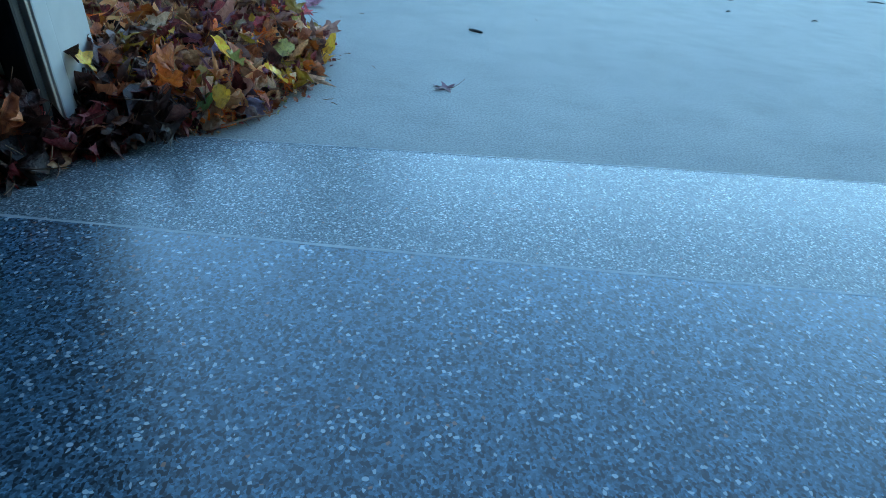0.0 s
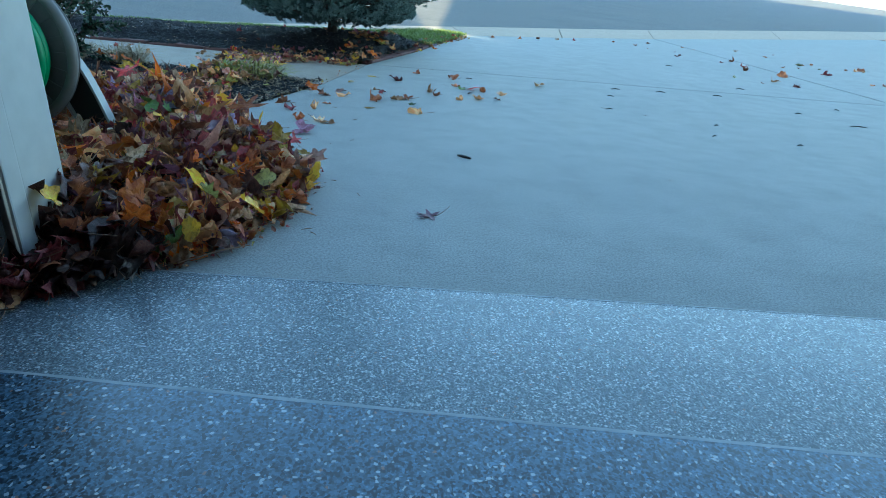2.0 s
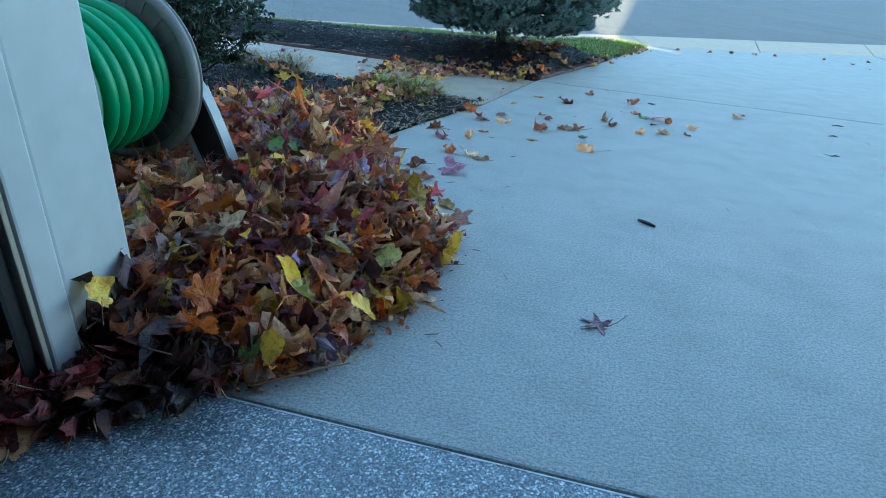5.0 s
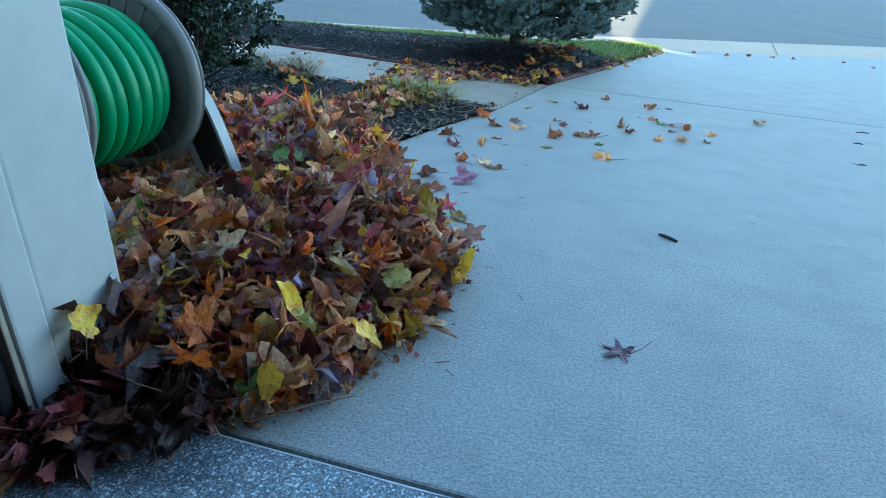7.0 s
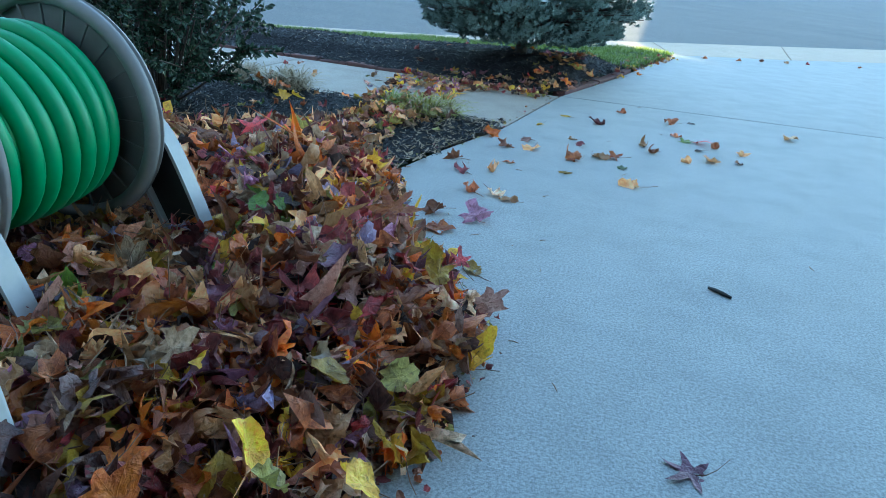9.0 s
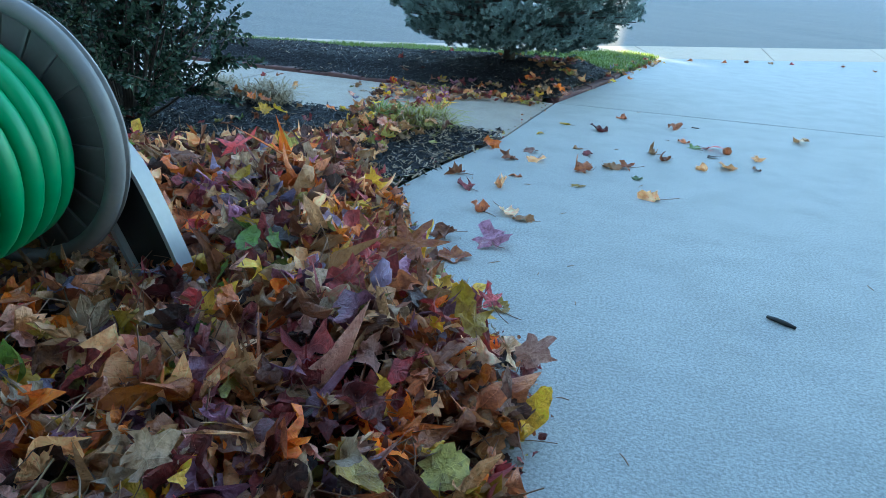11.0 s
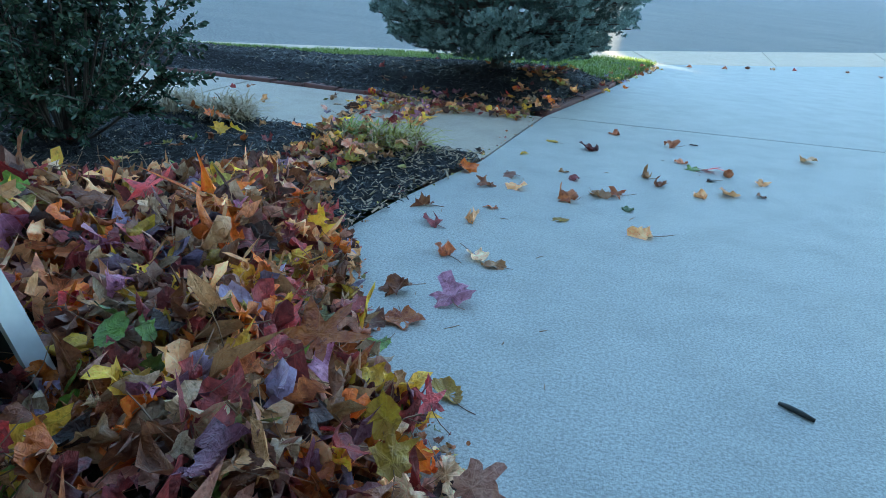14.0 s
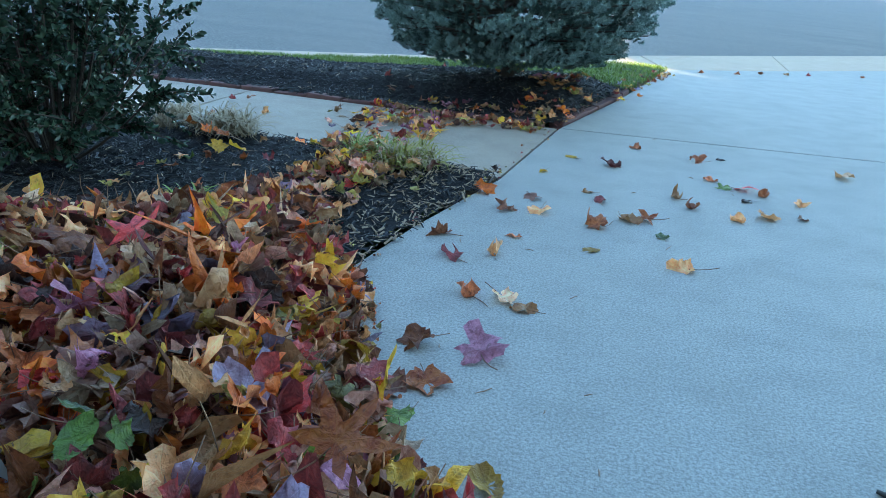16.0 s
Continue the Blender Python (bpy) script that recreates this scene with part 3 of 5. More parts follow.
LAWN = [(-9, 3.4), (-4, 3.8), (-2.75, 4.08), (-1.5, 4.36), (-0.6, 4.75), (-0.1, 4.75), (0.1, 4.45), (0.3, 4.6), (0.6, 4.9)]


def in_far(x, y):
    return line_y(WALK_FAR, x) + 0.02 < y < line_y(KERB_NEAR, x) + 0.01 and x < edge_x(y) - (0.02 if y < 4.7 else 0.003)


def in_lawn(x, y):
    return in_far(x, y) and y > line_y(LAWN, x)


tagged(new("mulch_bed", grid_mesh("mulch_bed", -9, 0.75, 3.2, 6.5, 0.04, far_h, lambda x, y: in_far(x, y) and y < line_y(LAWN, x) + 0.05, M_MULCH)),
       "mounded black mulch bed under the spruce", "planting bed", kind="structure")
tagged(new("lawn", grid_mesh("lawn", -9, 0.75, 3.2, 6.5, 0.04, lambda x, y: far_h(x, y) + 0.004, in_lawn, M_TURF)), "strip of mown green lawn by the kerb", "lawn", kind="structure")


def blades(n, place, height, width, mat, lean=0.5):
    V, F = [], []
    for _ in range(n):
        p = place()
        if p is None:
            continue
        x, y, z = p
        a, h = RNG.uniform(0, 6.283), height * RNG.uniform(0.35, 1.35)
        l = lean * RNG.uniform(0, 1) * h
        dx, dy, w = math.cos(a), math.sin(a), width * RNG.uniform(0.6, 1.3)
        sx, sy = -dy * w, dx * w
        o = len(V)
        V += [(x - sx, y - sy, z), (x + sx, y + sy, z), (x + dx * l * .4 + sx * .7, y + dy * l * .4 + sy * .7, z + h * .6),
              (x + dx * l * .4 - sx * .7, y + dy * l * .4 - sy * .7, z + h * .6), (x + dx * l, y + dy * l, z + h * (1 - 0.25 * lean))]
        F += [(o, o + 1, o + 2, o + 3), (o + 3, o + 2, o + 4)]
    return mesh("blades", V, F, mat)


def lawn_spot():
    x, y = RNG.uniform(-4.8, 0.72), RNG.uniform(3.9, 6.45)
    return (x, y, far_h(x, y)) if in_lawn(x, y) else None


tagged(new("grass", blades(70000, lawn_spot, 0.032, 0.0022, M_BLADE, 0.8)), "mown green grass blades on the lawn strip", "grass", kind="stuff")


# ---- bark chips ----
def chips(name, n, spot, label, grow=1.0):
    V, F, idx = [], [], []
    for _ in range(n):
        p = spot()
        if p is None:
            continue
        L, W, H = RNG.uniform(0.012, 0.042), RNG.uniform(0.002, 0.006), RNG.uniform(0.001, 0.0024)
        tone = int(RNG.random() < (0.12 + 0.36 * max(0, 1 - (edge_x(p[1]) - p[0]) / 0.45) if p[0] > -0.85 and p[1] < 2.4 else 0.025))
        L, W, H = L * grow * (0.8 if tone else 1.0), W * grow * (1.15 if tone else 1.0), H * grow
        R = np.array(Euler((RNG.normal(0, 0.5), RNG.normal(0, 0.4), RNG.uniform(0, 6.28))).to_matrix())
        k = RNG.uniform(0.3, 1.0, 2)
        b = np.array([(-L, -W * k[0], -H), (L, -W * k[1], -H), (L, W * k[1], -H), (-L, W * k[0], -H), (-L, -W * k[0], H), (L, -W * k[1], H), (L, W * k[1], H), (-L, W * k[0], H)]) * 0.5
        o = len(V)
        V += list(b @ R.T + np.array(p))
        F += [(o + 4, o + 5, o + 6, o + 7), (o, o + 1, o + 5, o + 4), (o + 1, o + 2, o + 6, o + 5), (o + 2, o + 3, o + 7, o + 6), (o + 3, o, o + 4, o + 7)]
        idx += [tone] * 5
    return tagged(new(name, mesh(name, V, F, [M_CHIP, M_CHIP2], idx)), label, "mulch", kind="stuff")


def near_spot():
    x, y = RNG.uniform(-2.6, -0.15), RNG.uniform(1.0, 2.7)
    return (x, y, bed_near_h(x, y) + 0.005) if x < edge_x(y) + 0.012 and y < line_y(WALK_NEAR, x) else None


def far_spot():
    x, y = RNG.uniform(-4.6, 0.3), RNG.uniform(3.3, 5.0)
    return (x, y, far_h(x, y) + 0.004) if in_far(x, y) and not in_lawn(x, y) else None


chips("bark_mulch", 20000, near_spot, "shredded black bark mulch with a few faded chips")
chips("bark_mulch", 20000, far_spot, "shredded black bark mulch under the spruce", 1.2)


# ---- leaves ----
def outline(kind, n=30):
    a = np.linspace(0, 2 * np.pi, n, endpoint=False)      # from the tip (+y), round
    d = lambda p: np.abs((a - p + np.pi) % (2 * np.pi) - np.pi)
    if kind == "maple":
        peaks = [(0, 1.0, 0.36), (0.98, 0.94, 0.34), (-0.98, 0.94, 0.34), (1.95, 0.70, 0.32), (-1.95, 0.70, 0.32)]
        base = 0.52
    elif kind == "star":
        peaks = [(0, 1.0, 0.24), (1.1, 1.0, 0.22), (-1.1, 1.0, 0.22), (2.1, 0.78, 0.22), (-2.1, 0.78, 0.22)]
        base = 0.34
    elif kind == "oak":
        peaks = [(0, 1.0, 0.35), (0.7, 0.6, 0.16), (-0.7, 0.6, 0.16), (1.5, 0.55, 0.2), (-1.5, 0.55, 0.2), (2.5, 0.7, 0.22), (-2.5, 0.7, 0.22)]
        base = 0.36
    else:
        r = 0.80 + 0.14 * np.cos(a) + 0.06 * np.exp(-(d(0) / 0.3) ** 2) + 0.025 * np.where(np.arange(n) % 2, 1, -1)
        return np.stack([np.sin(a) * r * 0.86, np.cos(a) * r], 1)
    r = np.full(n, base)
    for p, h, w in peaks:
        r = np.maximum(r, base + (h - base) * np.exp(-(d(p) / w) ** 2))
    r *= 1 + 0.06 * np.where(np.arange(n) % 2, 1, -1)
    r = np.where(d(np.pi) < 0.2, r * 0.6, r)
    return np.stack([np.sin(a) * r, np.cos(a) * r], 1)


KINDS = {k: outline(k) for k in ("maple", "star", "oak", "oval")}


def leaf_geo(kind, size, curl, rng):
    """A curled, crumpled leaf in its own frame: vertices, faces and the flat map for its veins."""
    o = KINDS[kind] * (1 + rng.normal(0, 0.07, KINDS[kind].shape))
    o = o * (1 + 0.12 * np.sin(rng.integers(1, 4) * np.arange(len(o)) / len(o) * 6.283 + rng.uniform(0, 6.28)))[:, None]
    n = len(o)
    flat = np.concatenate([[(0, 0)], o * 0.3, o * 0.56, o * 0.8, o])
    x, y = flat[:, 0] * rng.uniform(0.72, 1.0), flat[:, 1]
    r2 = x * x + y * y
    z = (0.10 + 0.25 * rng.random()) * curl * np.abs(x)
    for _ in range(3):
        a, f, ph = rng.uniform(0, 3.14), rng.uniform(3.5, 9.0), rng.uniform(0, 6.28)
        z = z + 0.26 * curl / f * np.sin(f * (x * np.cos(a) + y * np.sin(a)) + ph)
    z = z + 0.20 * curl * r2 * np.sin(rng.integers(3, 7) * np.arctan2(x, y) + rng.uniform(0, 6.28))
    z = z + rng.choice([1, 1, -1]) * rng.uniform(0.05, 0.30) * curl * r2 ** 1.4
    z = z + rng.normal(0, 0.012, len(z)) * (0.5 + curl)
    # the lobes dry unevenly: each bends up or down on its own and draws the rim in
    ang, rr0 = np.arctan2(x, y), np.sqrt(r2)
    bend = sum(rng.normal(0, 1.0) * np.cos(k * ang + rng.uniform(0, 6.28)) for k in (1, 2, 3, 5))
    lift_by = np.clip(rr0 - 0.3, 0, None) ** 1.4
    z = z + 0.17 * curl * bend * lift_by
    shrink = 1 - np.clip(0.13 * curl * np.abs(bend) * lift_by, 0, 0.5)
    P = np.stack([x * shrink, y * shrink, z], 1)
    for a, rho in ((rng.normal(0, 0.5), max(0.5, rng.uniform(0.8, 2.6) / max(0.25, curl))), (1.57 + rng.normal(0, 0.4), max(0.6, rng.uniform(1.0, 3.0) / max(0.25, curl)))):
        ca, sa = math.cos(a), math.sin(a)
        u, v = P[:, 0] * ca + P[:, 1] * sa, -P[:, 0] * sa + P[:, 1] * ca
        off = rng.normal(0, 0.25)
        t = (u - off) / rho
        t = np.clip(t, -2.6, 2.6)
        sg = rng.choice([1, 1, -1])
        rr = rho - sg * P[:, 2]
        u2, w = off + rr * np.sin(t), sg * (rho - rr * np.cos(t))
        P = np.stack([u2 * ca - v * sa, u2 * sa + v * ca, w], 1)
    V = P * size
    F = [(0, 1 + i, 1 + (i + 1) % n) for i in range(n)]
    for g in (0, 1, 2):
        a, b = 1 + g * n, 1 + (g + 1) * n
        F += [(a + i, b + i, b + (i + 1) % n, a + (i + 1) % n) for i in range(n)]
    L = rng.uniform(0.5, 1.4)
    bend, lift = rng.normal(0, 0.25), rng.normal(0.1, 0.2)
    foot = P[1 + n + n // 2]
    S = []
    for i in range(4):
        t = i / 3
        p = foot + np.array([bend * t * t, -L * t, lift * t * t])
        for q in ((-0.016, 0), (0.016, 0), (0, 0.028)):
            S.append(p + np.array([q[0], 0, q[1]]))
    m = len(V)
    F2 = [(m + i * 3 + j, m + i * 3 + (j + 1) % 3, m + i * 3 + 3 + (j + 1) % 3, m + i * 3 + 3 + j) for i in range(3) for j in range(3)]
    V = np.concatenate([V, np.array(S) * size])
    uv = np.concatenate([flat, np.zeros((12, 2)) + (0.0, 0.5)])
    return V, F, F2, uv


def leaf_mesh(kind, hue, size, curl, rng):
    V, F, F2, uv = leaf_geo(kind, size, curl, rng)
    return mesh("leaf", V, F + F2, [LEAF_MATS[hue], M_STEM], [0] * len(F) + [1] * len(F2), True, uv)


def leaf_stuff(name, spots, parent=None, label=""):
    """Many leaves in one mesh. spots: rows of kind, hue, size, curl, place, turn."""
    VV, FF, II, UU, off = [], [], [], [], 0
    for kind, hue, size, curl, p, e in spots:
        V, F, F2, uv = leaf_geo(kind, size, curl, RNG)
        V = V @ np.array(Euler(e).to_matrix()).T + np.array(p)
        VV.append(V)
        UU.append(uv)
        FF += [tuple(i + off for i in f) for f in F + F2]
        II += [hue] * len(F) + [len(LEAF_MATS)] * len(F2)
        off += len(V)
    me = mesh(name, np.concatenate(VV), FF, LEAF_MATS + [M_STEM], II, True, np.concatenate(UU))
    ob = new(name, me)
    ob.parent = parent
    return tagged(ob, label, "" if parent else "leaves", kind="stuff")


def any_leaf():
    kind = RNG.choice(["maple", "maple", "maple", "oak", "oval", "star"], p=[0.27, 0.26, 0.22, 0.10, 0.09, 0.06])
    return str(kind), int(RNG.choice(13, p=HUES))


def surface_z(x, y):
    if y < 0.03:
        return 0.015
    if x > edge_x(y):
        return 0.0
    if y > line_y(WALK_FAR, x) + 0.08:
        return far_h(x, y)
    if y > line_y(WALK_NEAR, x):
        return -0.004
    return max(0.0, bed_near_h(x, y))


heap = tagged(new("leaf_pile"), "heap of fallen brown, maroon, orange and yellow autumn leaves", "leaf pile")
# near-black filler sheet: the shade in the gaps between leaves, as colour
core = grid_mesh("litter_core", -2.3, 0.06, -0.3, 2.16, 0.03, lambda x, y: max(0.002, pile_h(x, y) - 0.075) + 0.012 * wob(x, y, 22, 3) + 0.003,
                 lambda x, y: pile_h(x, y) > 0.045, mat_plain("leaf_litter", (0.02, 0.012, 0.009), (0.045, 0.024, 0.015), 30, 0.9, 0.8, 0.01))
part("litter_core", core, heap, "dark sheet inside the heap, coloured for the shade between leaves", "stuff")
spots, n = [], 0
while n < 5500:
    x, y = RNG.uniform(-1.6, 0.06), RNG.uniform(-0.3, 2.15)
    if n > 5080:
        x, y = RNG.uniform(-0.42, 0.02), RNG.uniform(-0.3, 0.45)
    h = pile_h(x, y)
    if h < 0 or (x < -0.36 and y < 0.13 and y > -0.09):
        continue
    if math.hypot((x + 0.78) / 0.23, (y - 0.48) / 0.33) < 1 and RNG.random() < 0.3:
        continue
    thin = 1.0 if y < 1.35 else max(0.25, 1 - (y - 1.35) * 1.1)
    if RNG.random() > thin:
        continue
    n += 1
    kind, hue = any_leaf()
    size = RNG.choice([RNG.uniform(0.030, 0.056), RNG.uniform(0.010, 0.028)], p=[0.66, 0.34])
    # towards the garage, darker hues put its shade into the leaf colour
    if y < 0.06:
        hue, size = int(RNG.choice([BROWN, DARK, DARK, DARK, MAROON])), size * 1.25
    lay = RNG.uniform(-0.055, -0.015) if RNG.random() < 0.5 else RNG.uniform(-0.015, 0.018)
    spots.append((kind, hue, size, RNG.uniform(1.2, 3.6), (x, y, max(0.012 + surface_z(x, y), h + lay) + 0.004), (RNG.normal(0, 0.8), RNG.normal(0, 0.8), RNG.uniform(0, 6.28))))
top = sorted(range(len(spots)), key=lambda i: -(spots[i][4][2] - pile_h(*spots[i][4][:2])) + 0.02 * math.hypot(spots[i][4][0] + 0.2, spots[i][4][1] - 0.7))
near = set(top[:280])
stock = {}
for i in near:
    kind, hue, size, curl, p, e = spots[i]
    key = (kind, hue, int(RNG.integers(4)))
    if key not in stock:
        stock[key] = leaf_mesh(kind, hue, 0.05, RNG.uniform(1.2, 3.2), RNG)
    ob = part("leaf", stock[key], heap)
    s = min(size, 0.048) / 0.05
    ob.matrix_local = Matrix.LocRotScale(p, Euler(e), (s, s, s))
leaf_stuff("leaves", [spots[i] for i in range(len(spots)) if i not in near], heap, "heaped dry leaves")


def heap_leaf(kind, hue, size, x, y, z, rx, ry, rz, label, curl=0.5):
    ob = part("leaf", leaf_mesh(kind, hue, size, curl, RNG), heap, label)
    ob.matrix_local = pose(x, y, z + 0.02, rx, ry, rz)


heap_leaf("star", RED, 0.062, -0.681, 1.124, 0.165, 25, -10, 20, "bright red star-shaped leaf")
heap_leaf("star", ORANGE, 0.064, -0.192, 0.759, 0.155, 30, 10, -30, "vivid orange star-shaped leaf")
heap_leaf("oval", LAVENDER, 0.05, -0.342, 0.845, 0.112, 35, 5, 60, "bluish grey leaf underside")
heap_leaf("oval", YELLOW, 0.032, -0.315, 0.0, 0.125, 35, 35, 60, "yellow leaf leaning on the casing", 0.7)
heap_leaf("oval", YELLOW, 0.038, -0.163, 0.159, 0.045, 60, 0, 20, "yellow leaf at the heap's foot", 0.5)
heap_leaf("maple", TAN, 0.05, -0.318, -0.16, 0.012, 10, 5, 40, "tan leaf on the coated floor", 0.4)
heap_leaf("oval", YELLOW, 0.036, 0.035, 0.575, 0.03, 62, 15, -30, "round yellow leaf at the heap's rim", 0.4)
heap_leaf("star", RED, 0.04, -0.06, 0.80, 0.06, 25, 10, 30, "dark red star-shaped leaf at the rim")
heap_leaf("maple", PINK, 0.045, 0.015, 0.69, 0.04, 40, 20, -40, "pale pink-orange leaf at the rim")
heap_leaf("oval", YELLOW, 0.034, -0.09, 0.70, 0.10, 60, 0, 10, "yellow leaf standing on edge")
heap_leaf("oval", OLIVE, 0.034, -0.05, 0.40, 0.06, 40, 0, 0, "olive green leaf on the heap")
heap_leaf("maple", MAROON, 0.055, -0.15, 0.42, 0.10, 35, 10, 80, "large dark maroon leaf", 1.4)
heap_leaf("maple", ORANGE, 0.06, -0.25, 0.11, 0.085, 30, 0, 10, "rust-orange leaf")
heap_leaf("oval", YELLOW, 0.045, -0.12, 0.33, 0.10, 35, 0, 120, "curled mustard yellow leaf", 0.9)

heap_leaf("oval", YELLOW, 0.030, -0.103, 0.064, 0.057, 55, 0, 15, "bright yellow leaf low on the heap", 0.6)
heap_leaf("oval", YELLOW, 0.038, -0.119, 0.149, 0.127, 50, 20, 60, "mustard yellow leaf on the heap", 1.0)
heap_leaf("maple", OLIVE, 0.034, -0.089, 0.132, 0.112, 45, 0, 120, "yellow-green leaf on the heap", 0.9)
heap_leaf("maple", ORANGE, 0.044, -0.177, 0.012, 0.097, 40, 10, 200, "rust-orange leaf on the heap", 1.2)
heap_leaf("maple", ORANGE, 0.042, -0.196, 0.060, 0.122, 50, -10, 80, "amber leaf with a brown rim", 1.4)
heap_leaf("oval", YELLOW, 0.036, -0.023, 0.207, 0.062, 45, 10, 100, "yellow leaf with a green heart", 0.8)
heap_leaf("maple", YELLOW, 0.034, -0.062, 0.636, 0.102, 40, 10, 40, "golden leaf near the rim", 1.0)
heap_leaf("maple", RED, 0.040, -0.112, 0.635, 0.112, 40, -10, 150, "dark red leaf near the rim", 1.2)
heap_leaf("maple", CREAM, 0.036, -0.127, 0.318, 0.132, 35, 15, 250, "pale tan leaf underside", 1.4)
heap_leaf("maple", CREAM, 0.036, -0.288, 0.263, 0.132, 35, -15, 20, "pale tan leaf underside", 1.4)
# corner leaves coloured mostly dark, for the light blocked beside the casing
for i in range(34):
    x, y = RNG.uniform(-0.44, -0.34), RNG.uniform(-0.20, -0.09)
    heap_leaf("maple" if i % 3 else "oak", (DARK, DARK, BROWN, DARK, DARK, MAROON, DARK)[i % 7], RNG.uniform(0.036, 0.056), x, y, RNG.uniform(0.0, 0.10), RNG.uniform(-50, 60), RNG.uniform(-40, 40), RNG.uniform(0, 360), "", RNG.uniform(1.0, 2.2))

# scattered litter on the bed, the walk and along the driveway's edge
lit = []


def litter(n, x0, x1, y0, y1, sz, keep, curl=(0.7, 1.9)):
    c = 0
    for _ in range(n * 20):
        x, y = RNG.uniform(x0, x1), RNG.uniform(y0, y1)
        if not keep(x, y):
            continue
        kind, hue = any_leaf()
        if hue in (MAROON, BROWN) and RNG.random() < 0.5:
            hue = int(RNG.choice([TAN, YELLOW, PINK, TAN]))
        if hue == ORANGE and RNG.random() < 0.6:
            hue = OLIVE
        lit.append((kind, hue, RNG.uniform(*sz), RNG.uniform(*curl), (x, y, surface_z(x, y) + 0.012), (RNG.normal(0, 0.25), RNG.normal(0, 0.25), RNG.uniform(0, 6.28))))
        c += 1
        if c == n:
            break


litter(170, -1.0, -0.5, 1.75, 2.5, (0.028, 0.05), lambda x, y: abs(x + 0.72) < 0.10 + 0.14 * wob(x, y, 4.0, 7.0) + 0.10 * (y - 1.75), (0.9, 2.4))
litter(95, -1.15, -0.42, 2.4, 3.25, (0.026, 0.045), lambda x, y: abs(x + 0.80 - 0.12 * (y - 2.4)) < 0.16 + 0.2 * wob(x, y, 3.0, 2.0), (0.7, 1.8))
litter(170, -1.0, -0.1, 2.95, 3.5, (0.025, 0.045), lambda x, y: y > 3.1 - 0.3 * (x < -0.6) and x < edge_x(y) - 0.05)
litter(75, -0.75, 0.35, 3.4, 4.4, (0.022, 0.042), lambda x, y: x > edge_x(y) - 0.42 and x < edge_x(y) + 0.02 and wob(x, y, 5.0, 9.0) > 0.0, (0.8, 2.0))
litter(30, 0.1, 0.7, 4.3, 5.9, (0.02, 0.04), lambda x, y: abs(x - edge_x(y)) < 0.12)
litter(34, -1.3, -0.25, 1.7, 2.5, (0.02, 0.035), lambda x, y: x < edge_x(y) - 0.03)
litter(14, -1.6, -0.2, 3.4, 4.6, (0.02, 0.035), lambda x, y: x < edge_x(y))
litter(16, -1.7, -0.9, 2.6, 3.3, (0.02, 0.03), lambda x, y: True)
litter(14, -2.4, -1.1, 1.3, 2.0, (0.025, 0.04), lambda x, y: True)
for _ in range(700):
    k = int(RNG.integers(2, 17))
    (ax, ay), (bx, by), t = PILE[k], PILE[k + 1], RNG.random()
    x, y = ax + (bx - ax) * t + RNG.normal(0, 0.018), ay + (by - ay) * t + RNG.normal(0, 0.018)
    kind, hue = "oval", int(RNG.choice([BROWN, BROWN, TAN, MAROON, OLIVE]))
    if y < 0.03:
        continue
    lit.append((kind, hue, RNG.uniform(0.003, 0.010), RNG.uniform(0.3, 1.4), (x, y, surface_z(x, y) + RNG.uniform(0.003, 0.016)), (RNG.normal(0, 0.5), RNG.normal(0, 0.5), RNG.uniform(0, 6.28))))
for _ in range(150):
    y = RNG.uniform(1.35, 6.2)
    x = edge_x(y) + RNG.normal(-0.015, 0.02)
    lit.append(("oval", int(RNG.choice([BROWN, TAN, MAROON, OLIVE])), RNG.uniform(0.003, 0.009), RNG.uniform(0.3, 1.4), (x, y, max(0, surface_z(x, y)) + 0.006), (RNG.normal(0, 0.5), RNG.normal(0, 0.5), RNG.uniform(0, 6.28))))
for dx, dy, rz in ((0, 0, 0.4), (0.06, 0.03, 2.0), (-0.05, 0.05, 3.5)):
    lit.append(("maple", YELLOW, 0.045, 0.6, (-1.14 + dx, 2.13 + dy, 0.04), (0.3, 0.2, rz)))
for dx, dy, rz in ((0, 0, 0.4), (0.09, -0.05, 2.0), (-0.1, 0.05, 3.5)):
    lit.append(("maple", ORANGE, 0.042, 0.9, (-1.28 + dx, 2.30 + dy, 0.06), (0.4, -0.2, rz)))
for _ in range(34):
    x, y = -0.62 + RNG.normal(0, 0.13), 2.2 + RNG.normal(0, 0.07)
    if y < line_y(WALK_NEAR, x) and x < edge_x(y) - 0.1:
        lit.append(("maple", int(RNG.choice([TAN, TAN, YELLOW, OLIVE, PINK, BROWN])), RNG.uniform(0.03, 0.045), RNG.uniform(0.7, 1.8), (x, y, surface_z(x, y) + RNG.uniform(0.015, 0.05)), (RNG.normal(0, 0.4), RNG.normal(0, 0.4), RNG.uniform(0, 6.28))))
leaf_stuff("leaf_litter", lit, None, "fallen leaves scattered over the bed, walk and edging")

# ---- brick edging ----
def brick_mesh(L, W=0.075, H=0.075):
    return mesh_bm("brick", box_bm(-L / 2, -W / 2, -H, L / 2, W / 2, 0, 0.007, 2), M_BRICK)


edging = tagged(new("brick_edging"), "row of weathered red bricks edging the mulch bed", "edging")
BRICK = brick_mesh(0.194)


